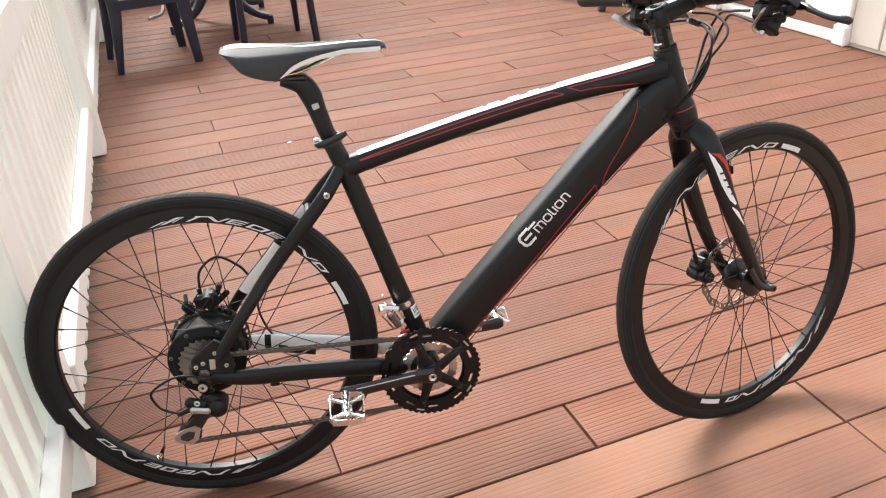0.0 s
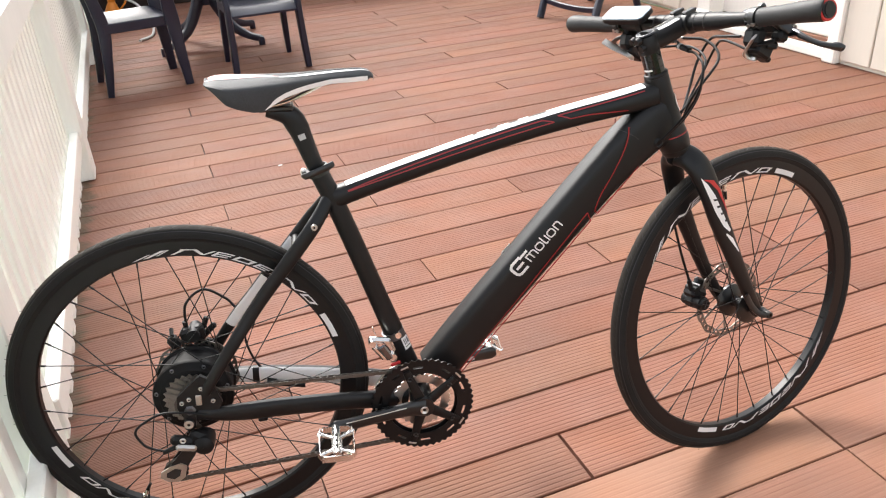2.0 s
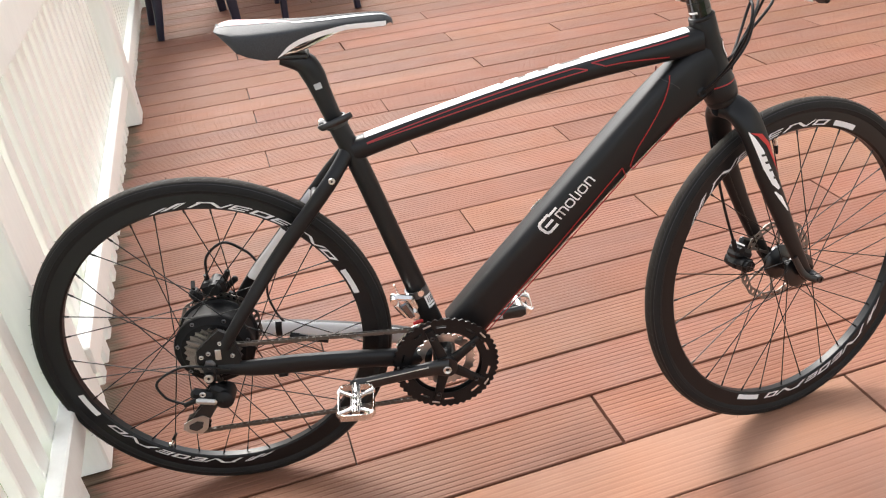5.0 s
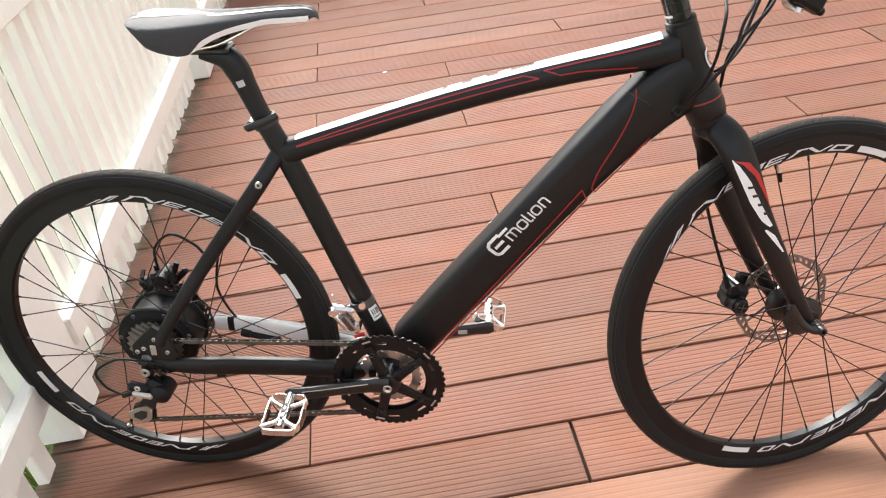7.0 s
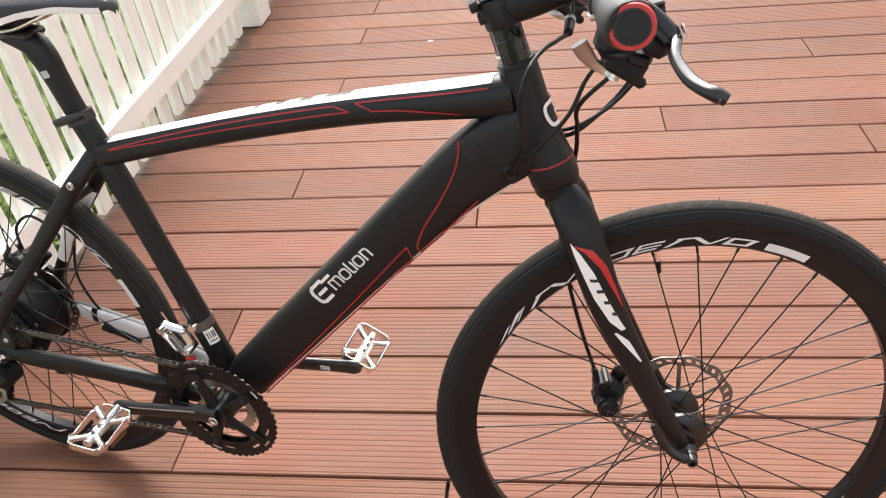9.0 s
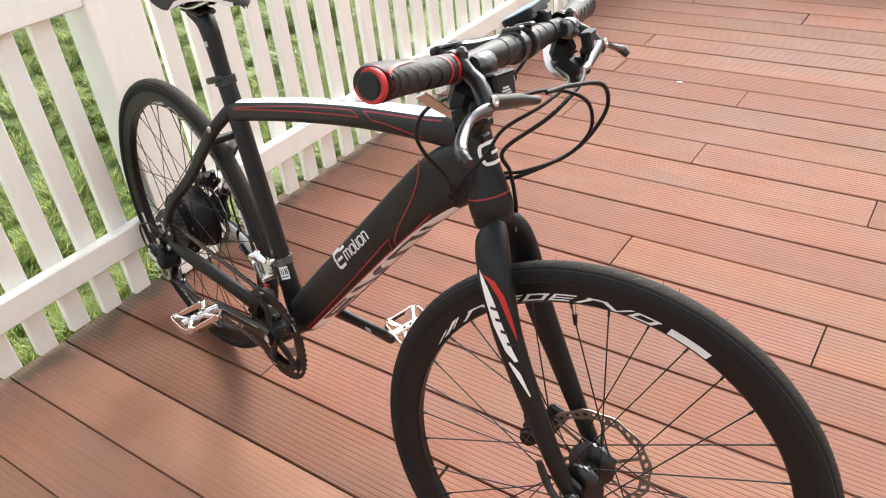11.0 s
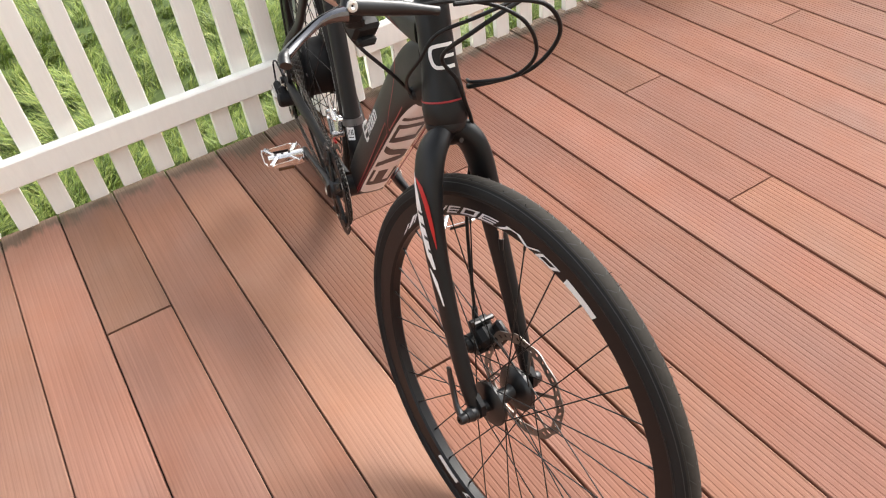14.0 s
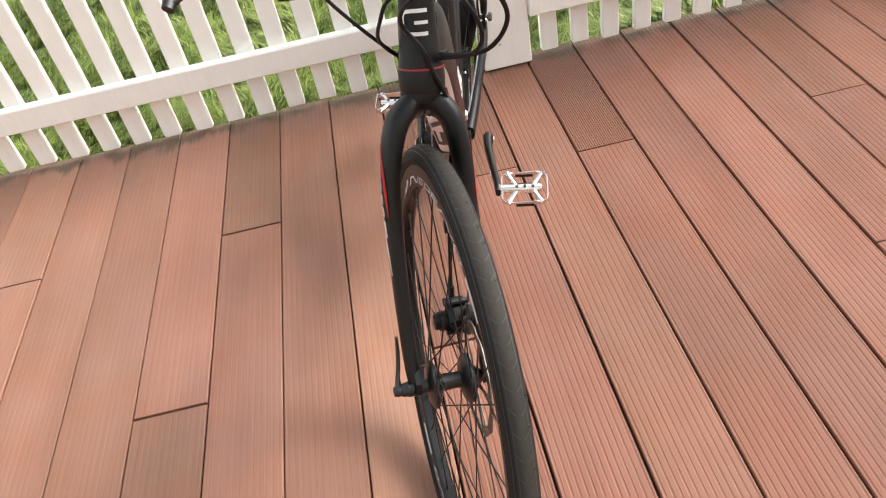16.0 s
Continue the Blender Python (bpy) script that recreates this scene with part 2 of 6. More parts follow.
    def mesh(self, name, material, smooth=35):
        me = bpy.data.meshes.new(name)
        me.from_pydata(self.v, [], self.f)
        me.materials.append(material)
        if smooth:
            me.shade_smooth()
            me.set_sharp_from_angle(angle=radians(smooth))
        me.update()
        return me


def glide(pts, step=6):
    """A smooth line through pts (any number of coordinates)."""
    p = [np.array(q, float) for q in pts]
    p = [2 * p[0] - p[1]] + p + [2 * p[-1] - p[-2]]
    out = []
    for i in range(1, len(p) - 2):
        for k in range(step):
            t = k / step
            out.append(0.5 * (2 * p[i] + (p[i + 1] - p[i - 1]) * t + (2 * p[i - 1] - 5 * p[i] + 4 * p[i + 1] - p[i + 2]) * t * t + (3 * p[i] - p[i - 1] - 3 * p[i + 1] + p[i + 2]) * t ** 3))
    return out + [p[-2]]


class Tube:
    """A tube along rows of x, y, z, half width (across), half height; power over 2 squares its section."""

    def __init__(self, rows, n=20, power=2.0, step=6, across=(0, 1, 0)):
        self.rows, self.n, self.power = glide(rows, step), n, power
        self.p = [Vector(r[:3]) for r in self.rows]
        self.axes = []
        for i in range(len(self.p)):
            t = (self.p[min(i + 1, len(self.p) - 1)] - self.p[max(i - 1, 0)]).normalized()
            s = Vector(across) - Vector(across).dot(t) * t
            s.normalize()
            self.axes.append((s, t.cross(s), t))

    def at(self, u, ang, lift=0.0):
        """The point and outward normal at u (0 to 1 along) and ang degrees: 0 is the left side, 90 the upper."""
        k = min(max(u, 0), 1) * (len(self.p) - 1)
        i = min(int(k), len(self.p) - 2)
        f = k - i
        s, h, _ = self.axes[i]
        a = radians(ang)
        w, d = [self.rows[i][j] * (1 - f) + self.rows[i + 1][j] * f for j in (3, 4)]

        def rim(a):
            c, e = math.cos(a), math.sin(a)
            return (math.copysign(abs(c) ** (2 / self.power), c) * w, math.copysign(abs(e) ** (2 / self.power), e) * d)

        x, y = rim(a)
        x0, y0 = rim(a - 0.05)
        x1, y1 = rim(a + 0.05)
        nrm = s * (y1 - y0) - h * (x1 - x0)
        nrm.normalize()
        return self.p[i].lerp(self.p[i + 1], f) + s * x + h * y + nrm * lift, nrm

    def into(self, shape, caps=True):
        vs, fs, n, m = [], [], self.n, len(self.p)
        for i in range(m):
            s, h, _ = self.axes[i]
            for j in range(n):
                a = 2 * math.pi * j / n
                c, e = math.cos(a), math.sin(a)
                x = math.copysign(abs(c) ** (2 / self.power), c) * self.rows[i][3]
                y = math.copysign(abs(e) ** (2 / self.power), e) * self.rows[i][4]
                vs.append(self.p[i] + s * x + h * y)
        for i in range(m - 1):
            for j in range(n):
                k = (j + 1) % n
                fs.append((i * n + j, i * n + k, (i + 1) * n + k, (i + 1) * n + j))
        if caps:
            fs += [tuple(range(n))[::-1], tuple(range((m - 1) * n, m * n))]
        shape.add(vs, fs)
        return shape

    def line(self, shape, uv, width, lift=0.0007):
        """A painted line through (u, angle) pairs."""
        some = [self.at(u, a, lift) for u, a in glide(uv, 10)]
        return shape.ribbon([p for p, _ in some], [q for _, q in some], width)

    def patch(self, shape, u0, u1, a0, a1, nu=20, na=6, lift=0.0007, slant=0.0):
        """A painted field between u0 and u1, a0 and a1 degrees."""
        vs = [self.at(u0 + (u1 - u0) * i / nu + slant * j / na, a0 + (a1 - a0) * j / na, lift)[0] for i in range(nu + 1) for j in range(na + 1)]
        k = na + 1
        return shape.add(vs, [(i * k + j, i * k + j + 1, (i + 1) * k + j + 1, (i + 1) * k + j) for i in range(nu) for j in range(na)])


def cable(shape, pts, r, n=8, step=8):
    """A round cable through pts."""
    t = Tube([(*p, r, r) for p in pts], n=n, step=step, across=(0.31, 0.83, 0.46))
    return t.into(shape)


def part(name, shape, material, parent, label="", smooth=35, m=None):
    """Links a shape as one mesh under a thing or under a part."""
    ob = new(name, shape.mesh(name, material, smooth))
    ob.parent = parent
    if m is not None:
        ob.matrix_basis = m
    return tagged(ob, label)


def thing(name, label, category, m=None, group="", kind=""):
    ob = new(name)
    ob.empty_display_size = 0.1
    ob.matrix_basis = m or Matrix()
    return tagged(ob, label, category, group, kind)


def piece(name, mesh, parent, m):
    ob = new(name, mesh)
    ob.parent = parent
    ob.matrix_basis = m
    return ob


# ---- ground, deck surroundings ----
GROUND_Z = -0.07


def build_ground():
    s = Shape()
    n, half = 24, 400.0
    def g(i):
        k = 2 * i / n - 1
        return math.copysign(abs(k) ** 3, k) * half
    vs = [(g(i), g(j), GROUND_Z + 0.006 * noise.noise(Vector((g(i) * 0.7, g(j) * 0.7, 0)))) for i in range(n + 1) for j in range(n + 1)]
    fs = [(i * (n + 1) + j, (i + 1) * (n + 1) + j, (i + 1) * (n + 1) + j + 1, i * (n + 1) + j + 1) for i in range(n) for j in range(n)]
    s.add(vs, fs)
    ob = new("ground", s.mesh("ground", M_TURF))
    tagged(ob, "mown green lawn ground reaching to the horizon", "lawn", kind="structure")
    under = Shape().box((3.98, 10.2, 0.02), pose(1.70, 1.55, GROUND_Z + 0.042))
    ob = new("deck_underlay", under.mesh("deck_underlay", M_SOIL))
    tagged(ob, "dark shaded soil under the deck boards", "soil", kind="structure")


def build_grass():
    """Blades in leaning tufts beyond the deck's edge: each tuft has its own lean, height and spread."""
    rng = np.random.default_rng(4)
    tufts, each = 15000, 17
    cx = -0.36 - 3.3 * rng.random(tufts) ** 1.4
    cy = rng.uniform(-3.0, 5.0, tufts)
    mound = np.array([noise.noise(Vector((x * 4.5, y * 4.5, 0.3))) + 0.5 * noise.noise(Vector((x * 11.0, y * 11.0, 2.3))) for x, y in zip(cx, cy)])
    way = np.array([noise.noise(Vector((x * 2.2, y * 2.2, 5.0))) for x, y in zip(cx, cy)]) * 4.0 + 2.4 + rng.normal(0, 0.45, tufts)
    tall = np.clip(0.050 + 0.045 * mound + rng.normal(0, 0.010, tufts), 0.022, 0.12)
    n = tufts * each
    idx = np.repeat(np.arange(tufts), each)
    spread = 0.006 + 0.016 * rng.random(n)
    around = rng.uniform(0, 2 * math.pi, n)
    x, y = cx[idx] + spread * np.cos(around), cy[idx] + spread * np.sin(around)
    x = np.minimum(x, -0.335)
    h = tall[idx] * rng.uniform(0.55, 1.15, n)
    a = way[idx] + rng.normal(0, 0.55, n)
    lean = h * rng.uniform(0.6, 1.7, n)
    w = rng.uniform(0.0013, 0.0028, n)
    dx, dy = np.cos(a), np.sin(a)
    px, py = -dy * w, dx * w
    z = np.full(n, GROUND_Z - 0.004)
    rows = [(x - px, y - py, z), (x + px, y + py, z), (x + dx * lean * 0.35 - px * 0.8, y + dy * lean * 0.35 - py * 0.8, z + h * 0.72),
            (x + dx * lean * 0.35 + px * 0.8, y + dy * lean * 0.35 + py * 0.8, z + h * 0.72), (x + dx * lean, y + dy * lean, z + h)]
    vs = np.stack([np.stack(r, axis=1) for r in rows], axis=1).reshape(-1, 3)
    k = np.arange(n) * 5
    quads = np.stack([k, k + 1, k + 3, k + 2], axis=1).tolist()
    tips = np.stack([k + 2, k + 3, k + 4], axis=1).tolist()
    s = Shape()
    s.v, s.f = vs.tolist(), quads + tips
    ob = new("grass", s.mesh("grass", M_GRASS, 0))
    tagged(ob, "long uneven green grass in leaning tufts behind the fence", "grass", kind="stuff")


def grass_colour():
    """Blades differ in colour, from straw to deep green."""
    n, l = M_GRASS.node_tree.nodes, M_GRASS.node_tree.links
    b = n["Principled BSDF"]
    geo = n.new("ShaderNodeNewGeometry")
    ramp = n.new("ShaderNodeValToRGB")
    ramp.color_ramp.elements[0].color = (0.050, 0.085, 0.010, 1)
    ramp.color_ramp.elements[1].color = (0.34, 0.36, 0.10, 1)
    e = ramp.color_ramp.elements.new(0.45)
    e.color = (0.140, 0.205, 0.026, 1)
    e = ramp.color_ramp.elements.new(0.85)
    e.color = (0.230, 0.290, 0.045, 1)
    l.new(geo.outputs["Random Per Island"], ramp.inputs[0])
    l.new(ramp.outputs[0], b.inputs["Base Color"])
    b.inputs["Subsurface Weight"].default_value = 0.0
    b.inputs["Transmission Weight"].default_value = 0.0


grass_colour()
build_ground()
build_grass()


# ---- picket fence along the deck's edge ----
def fence_x(y):
    return -0.235 + 0.028 * min(max((y - 0.2) / 2.1, 0), 1)


def build_fence():
    fence = thing("picket_fence", "white painted timber picket fence along the deck's edge", "fence")
    posts = [-4.17, -2.005, 0.165, 2.268, 4.525, 6.40]
    post_mesh = Shape().box((0.107, 0.150, 1.02), pose(0, 0, 0.515), 0.004).box((0.127, 0.170, 0.03), pose(0, 0, 1.04), 0.008).mesh("post", M_FENCE)
    for y in posts:
        piece("post", post_mesh, fence, pose(fence_x(y) - 0.0535, y, 0, 0, 0, 0))
    screw = Shape().lathe([(0.0001, 0.0015), (0.004, 0.0015), (0.0045, 0.0)], (0, 0, 0), (1, 0, 0), 10).mesh("screw", M_STEEL)
    for y in posts[2:5]:
        piece("screw", screw, fence, pose(fence_x(y), y - 0.02, 0.085))
    picket_mesh = Shape().box((0.024, 0.053, 0.865), pose(0, 0, 0.4325), 0.003).mesh("picket", M_FENCE)
    rng = random.Random(3)
    for a, b in zip(posts, posts[1:]):
        y0, y1 = a + 0.0752, b - 0.0752
        x = fence_x((a + b) / 2) - 0.003
        for z0, z1, thick in ((0.155, 0.230, 0.034), (0.787, 0.895, 0.034)):
            s = Shape().box((thick, y1 - y0, z1 - z0), pose(x - thick / 2, (y0 + y1) / 2, (z0 + z1) / 2), 0.004)
            part("rail", s, M_FENCE, fence)
        # pickets, at an even pitch from the near post
        pitch = 0.0985
        if b < 0.3:
            ys = [-0.329 + 0.0265 - pitch * k for k in range(-3, 60)]
        else:
            ys = [a + 0.139 + pitch * k for k in range(60)]
        for y in ys:
            if y0 + 0.02 < y < y1 - 0.02:
                piece("picket", picket_mesh, fence, pose(x - 0.0465, y + rng.uniform(-0.002, 0.002), 0.018 + rng.uniform(-0.006, 0.006), rng.uniform(-0.25, 0.25), 0, 0))
    return fence


build_fence()


# ---- walls of the house ----
def build_walls():
    # cream cladding in shallow vertical boards, standing on the deck
    def cladding(name, x, y0, y1, label):
        ob = thing(name, label, "wall", kind="structure")
        s = Shape().box((0.10, y1 - y0, 2.5), pose(x + 0.062, (y0 + y1) / 2, 1.252))
        part("wall_core", s, M_WALL, ob)
        n = max(1, round((y1 - y0) / 0.20))
        w = (y1 - y0) / n
        mesh = Shape().box((0.016, w - 0.006, 2.47), pose(0, 0, 1.245), 0.005).mesh("cladding_board", M_WALL)
        for i in range(n):
            piece("cladding_board", mesh, ob, pose(x + 0.004 + 0.003 * (i % 2), y0 + w * (i + 0.5), 0.012))
        return ob

    cladding("wall_east", 3.665, -4.0, 1.86, "cream vertical cladding wall standing on the deck")
    cladding("wall_east_2", 3.80, 3.05, 6.5, "cream vertical cladding wall beside the white door")
    door = thing("door_1", "closed white panel door with a raised white threshold", "door", kind="structure")
    part("door_leaf", Shape().box((0.05, 1.09, 2.02), pose(3.775, 2.487, 1.11), 0.006), M_FENCE, door)
    part("threshold", Shape().box((0.10, 1.00, 0.045), pose(3.715, 2.437, 0.0235), 0.006), M_FENCE, door)
    # thin brown strip above the threshold, in the deck boards' colour
    part("kick_board", Shape().box((0.03, 0.99, 0.05), pose(3.745, 2.437, 0.073), 0.003), M_DECK, door)
    for y, wide in ((1.902, 0.080), (3.0, 0.13)):
        part("door_jamb", Shape().box((0.12, wide, 2.3), pose(3.70, y, 1.152), 0.006), M_FENCE, door)
        part("plinth_block", Shape().box((0.14, wide + 0.012, 0.11), pose(3.695, y + 0.003, 0.056), 0.008), M_FENCE, door)
    part("door_head", Shape().box((0.12, 1.25, 0.16), pose(3.70, 2.44, 2.22), 0.006), M_FENCE, door)
    back = thing("wall_north", "dark brown stained timber wall beyond the table", "wall", kind="structure")
    part("wall_core", Shape().box((4.4, 0.08, 1.2), pose(1.7, 6.56, 0.602)), M_DARKWOOD, back)
    bm = Shape().box((4.36, 0.022, 0.135), pose(0, 0, 0.0675), 0.005).mesh("timber_board", M_DARKWOOD)
    for i in range(8):
        piece("timber_board", bm, back, pose(1.7, 6.505, 0.004 + 0.142 * i, 4, 0, 0))


build_walls()


# ---- garden furniture ----
def build_chair():
    """A moulded plastic garden chair facing +x, standing on the ground at its middle."""
    c = thing("garden_chair", "navy blue moulded plastic garden armchair standing on the deck", "chair", group="chairs round the table")
    seat = Shape()
    nx, ny = 10, 10
    vs = []
    for i in range(nx + 1):
        for j in range(ny + 1):
            u, v = i / nx, j / ny * 2 - 1
            x = -0.20 + 0.42 * u
            z = 0.415 - 0.02 * math.sin(math.pi * u) * (1 - v * v) - 0.05 * max(0, u - 0.85) / 0.15
            vs.append((x, v * (0.215 - 0.02 * (1 - u)), z))
    k = ny + 1
    fs = [(i * k + j, (i + 1) * k + j, (i + 1) * k + j + 1, i * k + j + 1) for i in range(nx) for j in range(ny)]
    seat.add(vs, fs)
    low = [(x, y, z - 0.012) for x, y, z in vs]
    seat.add(low, [f[::-1] for f in fs])
    for j in range(ny):
        for row in (0, nx):
            a, b = row * k + j, row * k + j + 1
            n = len(vs)
            seat.f.append((a, b, b + n, a + n))
    part("seat", seat, M_NAVY, c)
    for sy in (-1, 1):
        s = Shape()
        s.box((0.40, 0.014, 0.055), pose(0.01, sy * 0.208, 0.385), 0.005)
        part("apron", s, M_NAVY, c)
        Tube([(0.215, sy * 0.226, 0.004, 0.020, 0.025), (0.203, sy * 0.218, 0.2, 0.021, 0.033), (0.19, sy * 0.215, 0.42, 0.018, 0.042), (0.17, sy * 0.235, 0.56, 0.018, 0.03), (0.11, sy * 0.25, 0.63, 0.024, 0.018)], 12, 3.5).into(s2 := Shape())
        part("leg", s2, M_NAVY, c)
        Tube([(-0.240, sy * 0.208, 0.004, 0.016, 0.019), (-0.210, sy * 0.200, 0.2, 0.020, 0.028), (-0.19, sy * 0.195, 0.42, 0.018, 0.036), (-0.25, sy * 0.20, 0.70, 0.018, 0.024), (-0.29, sy * 0.16, 0.86, 0.018, 0.02)], 12, 3.5).into(s3 := Shape())
        part("leg", s3, M_NAVY, c)
        Tube([(0.16, sy * 0.245, 0.615, 0.028, 0.012), (0.0, sy * 0.255, 0.645, 0.03, 0.012), (-0.24, sy * 0.215, 0.665, 0.024, 0.012)], 10, 3).into(s4 := Shape())
        part("armrest", s4, M_NAVY, c)
    for i in range(7):
        y = -0.15 + 0.05 * i
        Tube([(-0.19, y, 0.41, 0.017, 0.006), (-0.235, y, 0.62, 0.017, 0.006), (-0.285, y * 0.95, 0.85, 0.017, 0.006)], 8, 3).into(s5 := Shape())
        part("back_slat", s5, M_NAVY, c)
    Tube([(-0.285, -0.17, 0.845, 0.02, 0.012), (-0.30, 0, 0.89, 0.025, 0.014), (-0.285, 0.17, 0.845, 0.02, 0.012)], 10, 3, across=(0, 0, 1)).into(s6 := Shape())
    part("top_rail", s6, M_NAVY, c)
    return c


chair = build_chair()
chair.matrix_basis = pose(0.085, 3.77, 0, 0, 0, 8)
copy_thing(chair, pose(0.83, 3.76, 0, 0, 0, -88))


def build_table():
    t = thing("garden_table", "round navy blue plastic garden table on a pedestal with curved feet", "table", m=pose(0.60, 4.66, 0))
    part("tabletop", Shape().lathe([(0.001, 0.70), (0.52, 0.70), (0.545, 0.705), (0.55, 0.72), (0.54, 0.735), (0.001, 0.74)], (0, 0, 0), (0, 0, 1), 48), M_NAVY, t)
    part("pedestal", Shape().lathe([(0.05, 0.27), (0.055, 0.34), (0.042, 0.42), (0.042, 0.66), (0.09, 0.70)], (0, 0, 0), (0, 0, 1), 24), M_NAVY, t)
    for a in (-46, 40, 130, 216):
        c, d = math.cos(radians(a)), math.sin(radians(a))
        rows = [(r * c, r * d, z, w, h) for r, z, w, h in ((0.03, 0.40, 0.022, 0.05), (0.09, 0.27, 0.022, 0.045), (0.20, 0.13, 0.022, 0.034), (0.33, 0.065, 0.021, 0.026), (0.44, 0.045, 0.02, 0.022))]
        s = Tube(rows, 12, 3, across=(-d, c, 0)).into(Shape())
        leg = part("foot", s, M_NAVY, t)
        part("glide", Shape().lathe([(0.001, 0.062), (0.02, 0.058), (0.024, 0.03), (0.022, 0.002), (0.001, 0.001)], (0.44 * c, 0.44 * d, 0), (0, 0, 1), 16), M_NAVY, leg)
    return t


build_table()


def build_lounger():
    """A folding armchair: on either side two legs that cross, each pair of legs joined by a curved bar."""
    c = thing("folding_chair", "navy blue plastic folding garden chair by the wall", "chair", m=pose(3.26, 3.795, 0, 0, 0, 0))
    wide = Vector((0.10, -0.56, 0)).normalized()
    deep = Vector((0.87, 0.49, 0)).normalized()
    up = Vector((0, 0, 1))

    def spot(w, d, z):
        return wide * w + deep * d + up * z

    for side in (-0.285, 0.285):
        fore = [(*spot(side, -0.36, 0.004), 0.020, 0.027), (*spot(side, -0.28, 0.16), 0.020, 0.028), (*spot(side * 0.97, -0.10, 0.42), 0.019, 0.028), (*spot(side * 0.97, 0.08, 0.62), 0.018, 0.026)]
        aft = [(*spot(side * 0.93, 0.36, 0.004), 0.019, 0.026), (*spot(side * 0.92, 0.27, 0.18), 0.019, 0.027), (*spot(side * 0.90, 0.08, 0.42), 0.019, 0.026), (*spot(side * 0.90, -0.14, 0.62), 0.018, 0.024)]
        for rows in (fore, aft):
            part("leg", Tube(rows, 12, 3.2, 6, across=wide).into(Shape()), M_NAVY, c)
        part("armrest", Tube([(*spot(side, -0.26, 0.625), 0.026, 0.012), (*spot(side, 0.0, 0.640), 0.028, 0.013), (*spot(side, 0.28, 0.645), 0.024, 0.012)], 12, 3, 6, across=wide).into(Shape()), M_NAVY, c)
        part("back_post", Tube([(*spot(side * 0.88, 0.18, 0.42), 0.017, 0.022), (*spot(side * 0.88, 0.32, 0.72), 0.017, 0.022), (*spot(side * 0.86, 0.42, 1.02), 0.016, 0.018)], 10, 3, 6, across=wide).into(Shape()), M_NAVY, c)
    for d, z, k in ((-0.300, 0.125, 1.0), (0.305, 0.110, 0.92)):
        rows = [(*spot(w * k, d, z - 0.020 * (1 - (w / 0.285) ** 2)), 0.013, 0.020) for w in (-0.285, -0.19, -0.08, 0.08, 0.19, 0.285)]
        part("cross_bar", Tube(rows, 10, 3, 4, across=deep).into(Shape()), M_NAVY, c)
    for i in range(8):
        part("seat_slat", Tube([(*spot(w, -0.20 + 0.055 * i, 0.43), 0.022, 0.008) for w in (-0.25, 0.0, 0.25)], 8, 4, 3, across=deep).into(Shape()), M_NAVY, c)
    for i in range(8):
        part("back_slat", Tube([(*spot(w, 0.205 + 0.030 * i, 0.50 + 0.070 * i), 0.008, 0.025) for w in (-0.24, 0.0, 0.24)], 8, 4, 3, across=deep).into(Shape()), M_NAVY, c)
    return c


build_lounger()


def build_oddments():
    o = thing("garden_ornament", "small orange plastic garden object lying by the fence post", "ornament", m=pose(-0.07, 6.2, 0.0))
    s = Shape().lathe([(0.001, 0.0), (0.05, 0.002), (0.065, 0.05), (0.045, 0.10), (0.03, 0.13), (0.038, 0.16), (0.03, 0.20), (0.001, 0.215)], (0, 0, 0), (0.1, 0, 1), 20)
    part("body", s, M_ORANGE, o)
    part("handle", cable(Shape(), [(0.03, 0, 0.19), (0.10, 0, 0.22), (0.13, 0, 0.13), (0.06, 0, 0.05)], 0.008), M_ORANGE, o)
    h = Shape()
    cable(h, [(0.10, 5.0, 0.012), (0.20, 5.15, 0.012), (0.22, 5.45, 0.05), (0.15, 5.65, 0.16), (0.05, 5.75, 0.22)], 0.010)
    tagged(new("garden_hose", h.mesh("garden_hose", M_LABEL)), "pale grey garden hose lying in a loose loop", "hose")
    f = Shape().plate([(-0.011, 0.0), (-0.004, 0.005), (0.007, 0.004), (0.012, 0.0), (0.006, -0.004), (-0.005, -0.004)], 0.002)
    leaf = new("leaf", f.mesh("leaf", M_PALE))
    leaf.matrix_basis = pose(0.56, 1.945, 0.0035, 2, 3, 20)
    tagged(leaf, "small pale dry leaf lying on the deck", "leaf")


build_oddments()

# ---- the bicycle: x ahead, y to its left, z up; it leans a little to its left ----
bike = thing("electric_bicycle", "matt black electric city bicycle with red lines, leaning by the fence", "bicycle",
             m=pose(0.007, -0.0250, 0, -4.9, 0, -11.45))
REAR = Vector((0.050, 0.006, 0.3385))
FRONT = Vector((1.194, 0.0, 0.3338))
CRANK = Vector((0.483, 0.0, 0.261))
WHEEL_R = 0.3372
PIVOT, STEER_AXIS = Vector((1.025, 0, 0.705)), Vector((-0.300, 0, 0.954)).normalized()
STEER = Matrix.Translation(PIVOT) @ Matrix.Rotation(radians(17.15), 4, STEER_AXIS) @ Matrix.Translation(-PIVOT)


def flat_shapes(outlines, y, thick=0.0012):
    """Thin flat shapes standing in the bicycle's plane at y; outlines of (x, z)."""
    s = Shape()
    m = Matrix.Translation((0, y, 0)) @ Matrix.Rotation(radians(90), 4, "X")
    for o in outlines:
        s.plate(o, thick, m)
    return s


def along(s, n):
    """From distances along and across the down tube to x, z."""
    return (0.689 * s - 0.726 * n, 0.726 * s + 0.689 * n)


